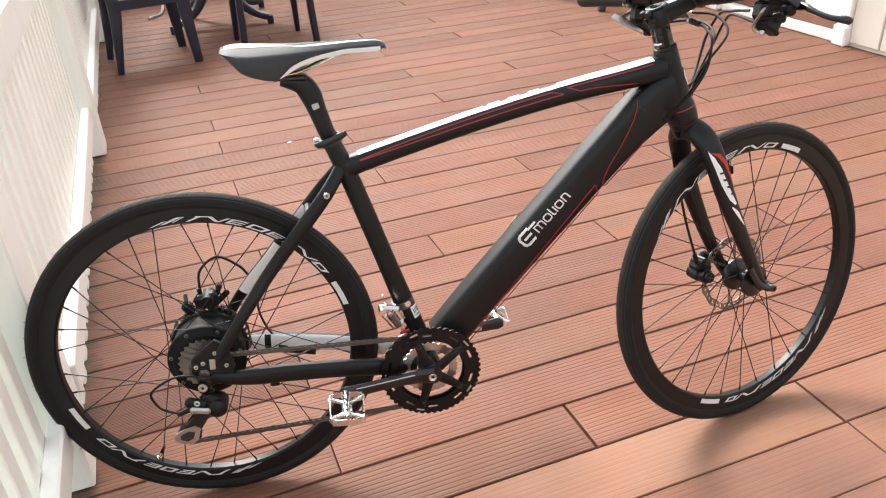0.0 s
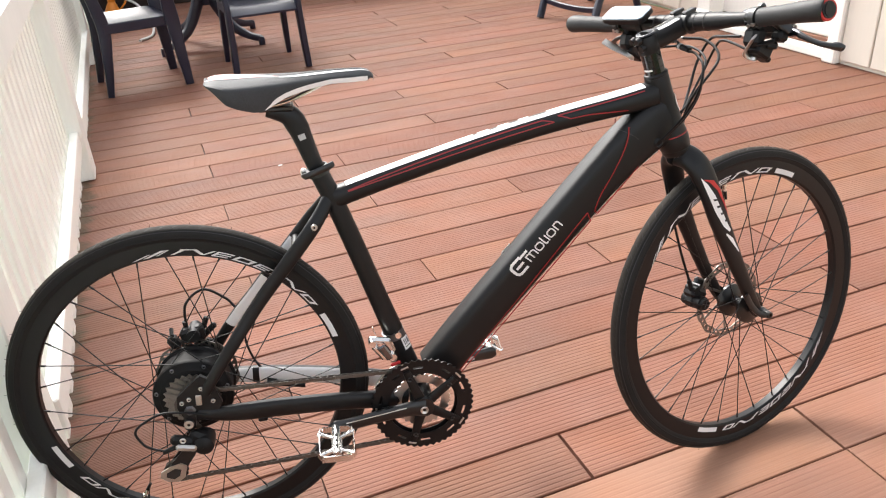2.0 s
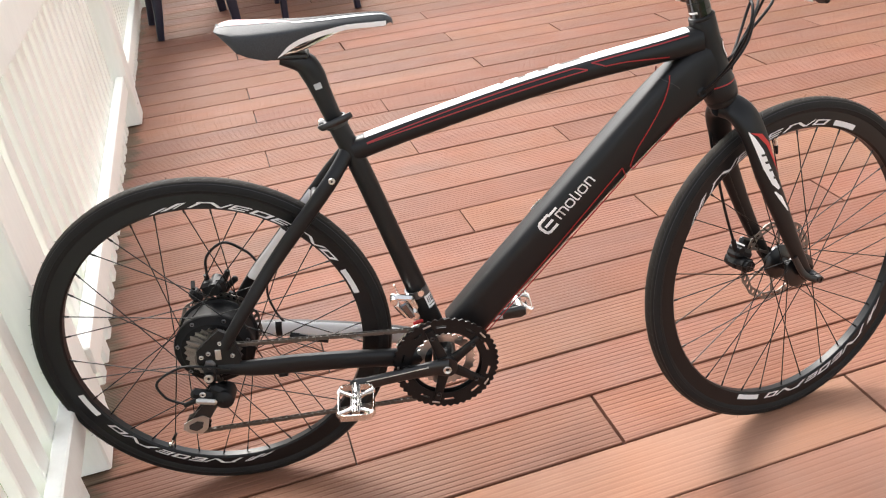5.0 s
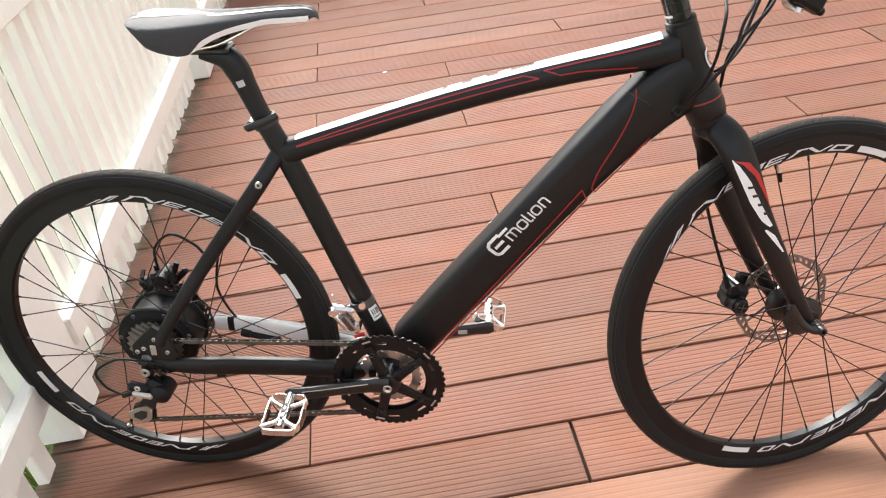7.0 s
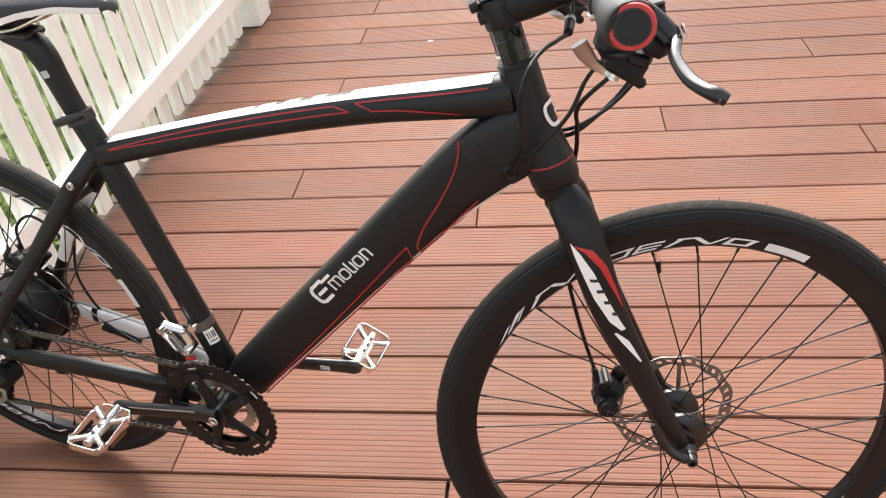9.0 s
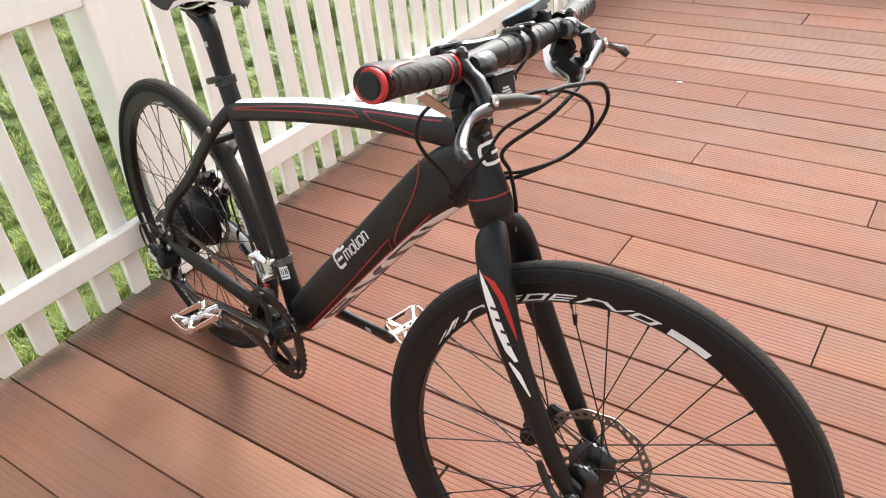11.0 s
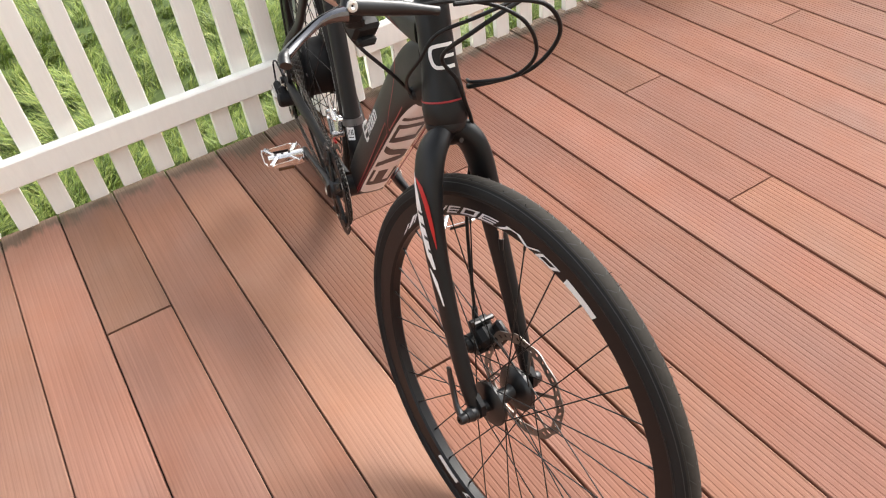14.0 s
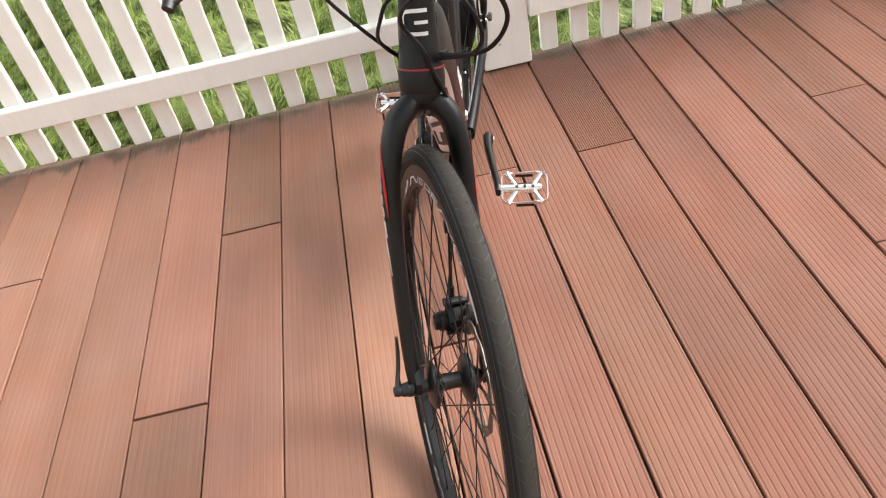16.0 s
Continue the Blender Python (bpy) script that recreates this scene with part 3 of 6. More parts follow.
# main tubes
def build_tubes():
    down = Tube([(0.522, 0, 0.305, 0.031, 0.038), (0.60, 0, 0.389, 0.033, 0.039), (0.70, 0, 0.494, 0.033, 0.039), (0.80, 0, 0.599, 0.033, 0.039),
                 (0.87, 0, 0.671, 0.033, 0.040), (0.925, 0, 0.722, 0.032, 0.043), (0.965, 0, 0.752, 0.030, 0.044), (1.0, 0, 0.771, 0.024, 0.040)], 32, 4.0, 8)
    d = part("down_tube", down.into(Shape()), M_FRAME, bike, "deep matt black battery tube")
    down_lines = {
        "a": [(0.60, -0.031), (0.80, -0.026), (1.014, -0.0175)],
        "b": [(1.014, -0.0175), (1.006, -0.034)],
        "c": [(1.006, -0.034), (0.80, -0.0355), (0.60, -0.0365)],
        "d": [(1.025, -0.0345), (1.027, -0.026), (1.055, -0.0145), (1.10, -0.0045), (1.142, 0.008), (1.168, 0.021), (1.182, 0.033)],
        "e": [(1.025, -0.0345), (1.08, -0.0355), (1.14, -0.0352)],
    }
    for side in (-1, 1):
        for run in down_lines.values():
            pts = [along(s, n - 0.168) for s, n in (glide(run, 8) if len(run) > 2 else run)]
            y = side * 0.0337
            part("red_line", Shape().ribbon([(x, y, z) for x, z in pts], [(0, side, 0)] * len(pts), 0.0022), M_LINE, d, "thin painted red line")
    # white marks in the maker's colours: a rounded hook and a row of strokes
    marks = []
    def stroke(s0, n0, s1, n1, w=0.0034):
        a, b = Vector(along(s0, n0 - 0.168)), Vector(along(s1, n1 - 0.168))
        t = (b - a).normalized()
        k = Vector((-t.y, t.x)) * w / 2
        a, b = a - t * w * 0.3, b + t * w * 0.3
        marks.append([tuple(a - k), tuple(b - k), tuple(b + k), tuple(a + k)])
    def run(pts, w):
        for (a, b), (c, e) in zip(pts, pts[1:]):
            stroke(a, b, c, e, w)
    def ring(s0, s1, w=0.0027):
        c, h, r = (s0 + s1) / 2, (s1 - s0) / 2, 0.0075
        loop = []
        for i in range(17):
            t = 2 * math.pi * i / 16
            u, v = math.cos(t), math.sin(t)
            loop.append((c + math.copysign(abs(u) ** 0.6, u) * h, 0.0135 + math.copysign(abs(v) ** 0.6, v) * r))
        run(loop, w)
    def arch(s0, s1, w=0.0027):
        k = min(0.0040, (s1 - s0) * 0.4)
        run([(s0, 0.006), (s0, 0.021)], w)
        run([(s0, 0.021), (s1 - k, 0.021), (s1 - 0.3 * k, 0.0199), (s1, 0.021 - k), (s1, 0.006)], w)
    run([(0.866, 0.0315), (0.8455, 0.0315), (0.8405, 0.0285), (0.8385, 0.0240), (0.8385, 0.0110), (0.8405, 0.0065), (0.8455, 0.0040), (0.863, 0.0040)], 0.0052)
    run([(0.8470, 0.0175), (0.8640, 0.0175)], 0.0050)
    arch(0.8755, 0.8855)
    arch(0.8855, 0.8960)
    ring(0.9010, 0.9155)
    run([(0.9205, 0.0255), (0.9205, 0.0085), (0.9220, 0.0060), (0.9255, 0.0060)], 0.0027)
    run([(0.9300, 0.0210), (0.9300, 0.0060)], 0.0027)
    ring(0.9350, 0.9495)
    arch(0.9550, 0.9665)
    for a in (0.866, 0.8715, 0.877, 0.8825):
        stroke(a, 0.0285, a + 0.003, 0.0285, 0.0045)
    for y in (-0.0337, 0.0337):
        for outline in marks:
            part("white_mark", flat_shapes([outline], y, 0.0008), M_WHITE, d)
    under = Shape()
    down.patch(under, 0.02, 0.80, 228, 312, 30, 10, 0.0008)
    w = part("white_underside", under, M_WHITE, d, "white painted underside with dark shapes")
    for u0, u1, a0, a1, sl in ((0.105, 0.140, 238, 293, 0.0), (0.105, 0.230, 238, 249, 0.0), (0.105, 0.225, 260, 271, 0.0), (0.105, 0.230, 282, 293, 0.0),
                               (0.250, 0.282, 238, 293, 0.048), (0.352, 0.384, 238, 293, -0.048), (0.405, 0.535, 238, 249, 0.0), (0.405, 0.535, 282, 293, 0.0),
                               (0.405, 0.438, 246, 285, 0.0), (0.502, 0.535, 246, 285, 0.0), (0.570, 0.600, 238, 293, 0.0), (0.570, 0.680, 282, 293, 0.0)):
        part("dark_shape", down.patch(Shape(), u0, u1, a0, a1, 6, 6, 0.0014, sl), M_INK, w)
    seam = Shape()
    down.line(seam, [(0.725, 100), (0.735, 140), (0.755, 178)], 0.0012, 0.0004)
    part("battery_seam", seam, M_INK, d)
    end = Shape().box((0.004, 0.055, 0.066), Matrix.Translation((0.5205, 0, 0.3032)) @ Matrix.Rotation(radians(-46.5), 4, "Y"), 0.002)
    part("end_cap", end, M_PLASTIC, d)
    lock = Shape().lathe([(0.0001, 0.004), (0.008, 0.004), (0.0105, 0.0)], (0.60, 0.033, 0.40), (0, 1, 0), 16)
    part("battery_lock", lock, M_STEEL, d)

    top = Tube([(0.366, 0, 0.691, 0.0190, 0.0195), (0.46, 0, 0.7155, 0.0205, 0.0190), (0.585, 0, 0.7455, 0.0215, 0.0190), (0.70, 0, 0.770, 0.0225, 0.0190),
                (0.80, 0, 0.788, 0.024, 0.0195), (0.90, 0, 0.802, 0.026, 0.0215), (0.975, 0, 0.812, 0.023, 0.026)], 24, 2.6, 8)
    t = part("top_tube", top.into(Shape()), M_FRAME, bike)
    white = Shape()
    for u0, u1, a0, a1 in ((0.05, 0.40, 54, 126), (0.40, 0.62, 94, 126), (0.412, 0.445, 64, 92), (0.468, 0.50, 58, 92), (0.53, 0.56, 62, 92), (0.62, 0.95, 56, 126)):
        top.patch(white, u0, u1, a0, a1, 14, 8, 0.0007)
    part("white_stripe", white, M_WHITE, t, "white painted stripe along the upper side")
    for side in (0, 1):
        f = (lambda a: a) if side else (lambda a: 180 - a)
        for run in ([(0.05, 160), (0.25, 150), (0.45, 146), (0.59, 146)], [(0.59, 146), (0.625, 172)], [(0.625, 172), (0.45, 172), (0.25, 170), (0.05, 164)],
                    [(0.94, 142), (0.80, 142), (0.64, 144)], [(0.64, 144), (0.675, 176)], [(0.675, 176), (0.76, 182), (0.86, 200)]):
            part("red_line", top.line(Shape(), [(u, f(a)) for u, a in run], 0.0021), M_LINE, t, "thin painted red line")

    seat = Tube([(0.3445, 0, 0.742, 0.0172, 0.0172), (0.372, 0, 0.660, 0.0178, 0.0182), (0.42, 0, 0.49, 0.0175, 0.019), (0.455, 0, 0.365, 0.0185, 0.021), (0.483, 0, 0.262, 0.022, 0.023)], 22, 2.0, 6)
    st = part("seat_tube", seat.into(Shape()), M_FRAME, bike)
    lab = Shape()
    seat.patch(lab, 0.702, 0.760, 106, 158, 4, 14, 0.0007)
    lb = part("sticker", lab, M_WHITE, st, "small white sticker with dark bars")
    for u0, u1, a0, a1 in ((0.711, 0.737, 112, 118), (0.711, 0.737, 121, 127), (0.711, 0.737, 134, 138), (0.711, 0.737, 144, 149), (0.745, 0.749, 112, 150)):
        part("dark_bar", seat.patch(Shape(), u0, u1, a0, a1, 2, 4, 0.0013), M_INK, lb)

    head = Shape().lathe([(0.012, -0.002), (0.0262, 0.0), (0.0292, 0.006), (0.0298, 0.022), (0.0285, 0.034), (0.0255, 0.055), (0.0232, 0.085), (0.0222, 0.118), (0.0225, 0.146), (0.0215, 0.150), (0.012, 0.151)],
                         (1.0215, 0, 0.703), STEER_AXIS, 36)
    hd = part("head_tube", head, M_FRAME, bike)
    ring = Shape().lathe([(0.0290, 0.0315), (0.0296, 0.0325), (0.0292, 0.0342)], (1.0215, 0, 0.703), STEER_AXIS, 48)
    part("red_ring", ring, M_LINE, hd, "thin painted red line")
    # white hook shape on the front of the head tube
    badge = Shape()
    def on_head(a, hgt, r):
        ahead = Vector((0.954, 0, 0.300))
        left = Vector((0, 1, 0))
        return Vector((1.0215, 0, 0.703)) + STEER_AXIS * hgt + (ahead * math.cos(a) + left * math.sin(a)) * r
    def stroke_on_head(run, width):
        run = glide(run, 6) if len(run) > 2 else [(run[0][0] + (run[1][0] - run[0][0]) * i / 8, run[0][1] + (run[1][1] - run[0][1]) * i / 8) for i in range(9)]
        pts, ups = [], []
        for a, h in run:
            r = 0.0238 + 0.0022 * (0.115 - h) / 0.06
            pts.append(on_head(radians(a), h, r))
            ups.append((on_head(radians(a), h, 1.0) - on_head(radians(a), h, 0.0)).normalized())
        badge.ribbon(pts, ups, width)
    stroke_on_head([(36, 0.1025), (10, 0.1025), (-20, 0.1022), (-36, 0.1000), (-41, 0.0930), (-38, 0.0840), (-30, 0.0775), (-16, 0.0757), (10, 0.0755), (34, 0.0755)], 0.0046)
    stroke_on_head([(-4, 0.0888), (36, 0.0888)], 0.0042)
    part("badge", badge, M_WHITE, hd, "white painted hook-shaped badge")
    grommet = Shape().lathe([(0.004, 0.004), (0.0065, 0.0055), (0.0095, 0.003), (0.0105, 0.0)], (0.972, -0.0275, 0.727), (0.1, -1, -0.1), 16)
    part("cable_grommet", grommet, M_PLASTIC, hd)
    shell = Shape().rod((CRANK.x, -0.036, CRANK.z), (CRANK.x, 0.036, CRANK.z), 0.0235, n=28).lathe([(0.0235, -0.042), (0.0235, -0.036), (0.018, -0.036)], CRANK, (0, 1, 0), 24)
    part("bottom_bracket", shell, M_FRAME, bike)
    return down, top


build_tubes()


def build_stays():
    for sy in (-1, 1):
        st = Tube([(0.357, sy * 0.006, 0.694, 0.010, 0.013), (0.336, sy * 0.022, 0.668, 0.0088, 0.013), (0.315, sy * 0.0325, 0.644, 0.0085, 0.0135), (0.27, sy * 0.0375, 0.594, 0.0080, 0.0135), (0.225, sy * 0.040, 0.545, 0.0080, 0.013),
                   (0.188, sy * 0.046, 0.503, 0.0082, 0.0125), (0.152, sy * 0.062, 0.461, 0.0085, 0.012), (0.115, sy * 0.071, 0.415, 0.009, 0.011), (0.082, sy * 0.071, 0.370, 0.008, 0.011)], 16, 2.4, 6)
        s = part("seat_stay", st.into(Shape()), M_FRAME, bike)
        bolt = Shape().lathe([(0.002, 0.0035), (0.0035, 0.004), (0.0055, 0.0035), (0.006, 0.0)], (0.3235, sy * 0.040, 0.6535), (0, sy, 0), 14)
        part("bolt", bolt, M_STEEL, s)
        cs = Tube([(0.062, sy * 0.070, 0.327, 0.008, 0.010), (0.10, sy * 0.0695, 0.319, 0.0092, 0.0140), (0.14, sy * 0.0675, 0.314, 0.0098, 0.0175), (0.20, sy * 0.062, 0.308, 0.010, 0.0185), (0.30, sy * 0.052, 0.294, 0.010, 0.0185), (0.38, sy * 0.043, 0.279, 0.011, 0.0185), (0.455, sy * 0.032, 0.262, 0.012, 0.020)], 16, 2.6, 6)
        c = part("chain_stay", cs.into(Shape()), M_FRAME, bike)
        if sy > 0:
            w = Shape()
            st.patch(w, 0.34, 0.50, 118, 238, 10, 10)
            st.patch(w, 0.52, 0.82, 118, 238, 14, 10)
            part("white_field", w, M_WHITE, s, "white painted inner face")
            w = Shape()
            cs.patch(w, 0.12, 0.38, 112, 246, 10, 10)
            cs.patch(w, 0.42, 0.90, 112, 246, 14, 10)
            part("white_field", w, M_WHITE, c, "white painted inner face")
        else:
            part("cable_stop", Shape().box((0.018, 0.008, 0.009), pose(0.175, -0.064, 0.2885), 0.002), M_PLASTIC, c)
        # dropout plates
        out = [(0.028, 0.346), (0.036, 0.324), (0.060, 0.313), (0.094, 0.318), (0.110, 0.346), (0.099, 0.394), (0.080, 0.408), (0.056, 0.390), (0.032, 0.370)]
        d = part("dropout", flat_shapes([out], sy * 0.0705, 0.008), M_FRAME, bike)
        for x, z in ((0.038, 0.356), (0.052, 0.362), (0.077, 0.381), (0.094, 0.352)):
            part("bolt", Shape().lathe([(0.0015, 0.0025), (0.003, 0.003), (0.0042, 0.0015), (0.0045, 0.0)], (x, sy * 0.0745, z), (0, sy, 0), 10), M_STEEL, d)
        part("slot_cover", Shape().box((0.011, 0.003, 0.022), pose(0.069, sy * 0.0755, 0.358, 0, 6, 0), 0.0014), M_STEEL, d)
    bridge = Shape().rod((0.285, -0.034, 0.612), (0.285, 0.034, 0.612), 0.0085, n=14)
    part("stay_bridge", bridge, M_FRAME, bike)


build_stays()


# ---- wheels ----
def torus_profile(r_mid, rx, ry, n=18):
    return [(r_mid + ry * math.cos(2 * math.pi * i / n), rx * math.sin(2 * math.pi * i / n)) for i in range(n)]


def rim_y(r):
    return 0.0104 + (0.0117 - 0.0104) * min(max((r - 0.284) / 0.016, 0), 1)


def build_wheel(name, centre, m, flange, n_spokes, decals, valve_angle, seed):
    """A wheel about the y axis at its centre: the rim carries tyre, spokes, hub and marks."""
    place = (m or Matrix()) @ Matrix.Translation(centre)
    rim = Shape().lathe([(0.2805, -0.0070), (0.284, -0.0104), (0.300, -0.0117), (0.3125, -0.0117), (0.3125, 0.0117), (0.300, 0.0117), (0.284, 0.0104), (0.2805, 0.0070)], (0, 0, 0), (0, 1, 0), 96, True)
    w = part(name, rim, M_RIM, bike, "black deep-section rim with white marks", m=place)
    mid = WHEEL_R - 0.0160
    part("tyre", Shape().lathe(torus_profile(mid, 0.0158, 0.0160, 20), (0, 0, 0), (0, 1, 0), 96, True), M_TYRE, w, "black rubber road tyre")
    tread = Shape().lathe([(mid + 0.0163 * math.cos(a), 0.0161 * math.sin(a)) for a in (-0.75, -0.5, -0.25, 0, 0.25, 0.5, 0.75)], (0, 0, 0), (0, 1, 0), 96)
    part("tread", tread, M_TREAD, w, "dusty brown-black tread band", 60)
    rng = random.Random(seed)
    line = Shape()
    for sy in (-1, 1):
        line.lathe([(mid - 0.004, sy * 0.0157), (mid - 0.0025, sy * 0.0167), (mid - 0.001, sy * 0.0160)], (0, 0, 0), (0, 1, 0), 96)
    part("sidewall_ridge", line, M_TYRE, w)
    sipes = Shape()
    for i in range(90):
        a = 2 * math.pi * i / 90
        for sy in (-1, 1):
            c, s = math.cos(a), math.sin(a)
            r0, r1 = mid + 0.0163, mid + 0.0135
            a2 = a + 0.03
            p0, p1 = Vector((c * r0, sy * 0.002, s * r0)), Vector((math.cos(a2) * r1, sy * 0.0100, math.sin(a2) * r1))
            nrm = Vector((c, sy * 0.35, s)).normalized()
            sipes.ribbon([p0 + nrm * 0.0007, p0.lerp(p1, 0.5) + nrm * 0.0016, p1 + nrm * 0.0008], [nrm] * 3, 0.0009)
    for sy in (-1, 1):
        for y, wide in ((0.0086, 0.0007), (0.0132, 0.0006)):
            a, b = (mid + math.sqrt(0.0162 ** 2 - q * q) + 0.0002 for q in (y, y + wide))
            part("tread_line", Shape().lathe([(a, sy * y), (b, sy * (y + wide))], (0, 0, 0), (0, 1, 0), 96), M_INK, w)
    tagged(part("tread_pattern", sipes, M_INK, w), kind="stuff")
    hairs = Shape()
    for i in range(64):
        a = 2 * math.pi * (i + rng.random() * 0.6) / 64
        y = rng.choice((-1, 1)) * rng.uniform(0.004, 0.010)
        r = mid + math.sqrt(max(0.0, 0.0160 ** 2 - y * y))
        c, s = math.cos(a), math.sin(a)
        hairs.rod((c * (r - 0.001), y, s * (r - 0.001)), (c * (r + 0.004) + 0.0015 * rng.uniform(-1, 1), y * 1.2, s * (r + 0.004)), 0.0005, 0.0003, 4)
    tagged(part("moulding_hairs", hairs, M_TYRE, w), kind="stuff")
    # italic marks on both flanks of the rim, a solid bar at either end of each row
    for sy in (-1, 1):
        for mid_a in decals:
            marks = Shape()
            pick = random.Random(int(mid_a))
            a = mid_a + 43.0

            def pt(ang, r):
                t = radians(ang)
                return (math.cos(t) * r, sy * (rim_y(r) + 0.0008), math.sin(t) * r)

            def band(a0, ra, a1, rb, w):
                """A slanting stroke between two angles and radii, w degrees wide."""
                i = len(marks.v)
                marks.v += [pt(a0, ra), pt(a0 - w, ra), pt(a1 - w, rb), pt(a1, rb)]
                marks.f.append((i, i + 1, i + 2, i + 3))

            def bar(a0, a1, ra, rb):
                i = len(marks.v)
                n = 4
                for k in range(n + 1):
                    g = a0 + (a1 - a0) * k / n
                    marks.v += [pt(g, ra), pt(g - 0.4, rb)]
                marks.f += [(i + 2 * k, i + 2 * k + 2, i + 2 * k + 3, i + 2 * k + 1) for k in range(n)]

            lo, hi = 0.2853, 0.2955
            band(a, lo, a - 5.5, lo + 0.006, 1.6)
            band(a - 4.0, lo, a - 10.5, hi, 2.2)
            band(a - 8.6, lo + 0.001, a - 12.8, hi, 0.8)
            a -= 13.5
            for k in range(8):
                wide = pick.uniform(5.6, 6.8)
                form = (0, 1, 2, 3, 2, 0, 1, 3)[k]
                if form == 0:
                    band(a, lo, a - 4.6, hi, 1.5)
                    bar(a - 3.4, a - wide - 1.6, hi - 0.0021, hi)
                elif form == 1:
                    band(a - 0.4, hi, a - wide * 0.55, lo, 1.7)
                    band(a - wide - 1.8, hi, a - wide * 0.55 - 0.4, lo, 1.0)
                elif form == 2:
                    bar(a, a - wide + 0.6, lo, lo + 0.0021)
                    bar(a - 1.2, a - wide - 0.6, lo + 0.0040, lo + 0.0058)
                    bar(a - 2.2, a - wide - 1.6, hi - 0.0021, hi)
                    band(a, lo, a - 2.4, hi, 1.0)
                else:
                    bar(a, a - wide + 0.4, lo, lo + 0.0021)
                    bar(a - 2.0, a - wide - 1.8, hi - 0.0021, hi)
                    band(a, lo, a - 2.4, hi, 1.2)
                    band(a - wide + 1.4, lo, a - wide - 0.9, hi, 1.2)
                a -= wide + 1.0
            a = mid_a - 32.5
            bar(a, a - 11.0, lo, hi)
            part("rim_mark", marks, M_PALE, w, "row of white painted italic shapes", 0)
    # spokes: two flanges, each half pulling forwards and half back
    for fi, (fy, fr) in enumerate(flange):
        half = n_spokes // 2
        for lean in (-1, 1):
            p0 = Vector((fr * math.cos(radians(lean * 62)), fy + lean * 0.0018, fr * math.sin(radians(lean * 62))))
            p1 = Vector((0.2815, fy * 0.06, 0.0))
            s = Shape().rod(p0, p1, 0.00105, n=6).rod(p1 - (p1 - p0).normalized() * 0.012, p1, 0.0019, 0.0016, n=6)
            mesh = s.mesh("spoke", M_SPOKE)
            for i in range(half // 2):
                a = 360.0 / half * (2 * i + (0 if lean < 0 else 1)) + fi * 180.0 / half
                piece("spoke", mesh, w, Matrix.Rotation(radians(-a), 4, "Y"))
    t = radians(valve_angle)
    c, s = math.cos(t), math.sin(t)
    v = Shape().rod((c * 0.281, 0, s * 0.281), (c * 0.262, 0, s * 0.262), 0.0030, n=10).lathe([(0.003, 0.0), (0.005, 0.001), (0.005, 0.004), (0.003, 0.005)], (c * 0.279, 0, s * 0.279), (-c, 0, -s), 10)
    vv = part("valve", v, M_SILVER, w)
    part("valve_cap", Shape().rod((c * 0.262, 0, s * 0.262), (c * 0.245, 0, s * 0.245), 0.0038, 0.0026, n=10), M_PLASTIC, vv)
    return w


def brake_disc(wheel, y, r=0.080):
    """A perforated disc on a star of arms, with a scalloped edge."""
    s = Shape()
    n = 72
    t = 0.0018
    ring = []
    for i in range(n):
        a = 2 * math.pi * i / n
        wob = 0.0016 * math.sin(12 * a)
        ring.append([(math.cos(a + 0.05 * k) * q, math.sin(a + 0.05 * k) * q) for k, q in enumerate((r - 0.0145 + wob, r - 0.0105 + wob * 0.5, r - 0.0045 + wob * 0.5, r + wob))])
    for side in (-1, 1):
        k0 = len(s.v)
        for row in ring:
            s.v += [(x, y + side * t / 2, z) for x, z in row]
        for i in range(n):
            j = (i + 1) % n
            for b in range(3):
                if b == 1 and i % 2 == 0:
                    continue
                s.f.append((k0 + i * 4 + b, k0 + j * 4 + b, k0 + j * 4 + b + 1, k0 + i * 4 + b + 1))
    for i in range(n):
        j = (i + 1) % n
        for b in (0, 3):
            s.f.append((i * 4 + b, j * 4 + b, n * 4 + j * 4 + b, n * 4 + i * 4 + b))
    d = part("brake_disc", s, M_DISC, wheel, "perforated steel brake disc")
    for i in range(6):
        a, b = 2 * math.pi * i / 6, 2 * math.pi * i / 6 + 0.45
        p0, p1 = Vector((math.cos(a) * 0.016, y, math.sin(a) * 0.016)), Vector((math.cos(b) * (r - 0.012), y, math.sin(b) * (r - 0.012)))
        dirn = (p1 - p0).normalized()
        m = Matrix.Translation((p0 + p1) / 2) @ Matrix(((dirn.x, 0, -dirn.z, 0), (0, 1, 0, 0), (dirn.z, 0, dirn.x, 0), (0, 0, 0, 1)))
        part("disc_arm", Shape().box(((p1 - p0).length, t * 0.8, 0.006), m, 0.0005), M_DISC, d)
    return d


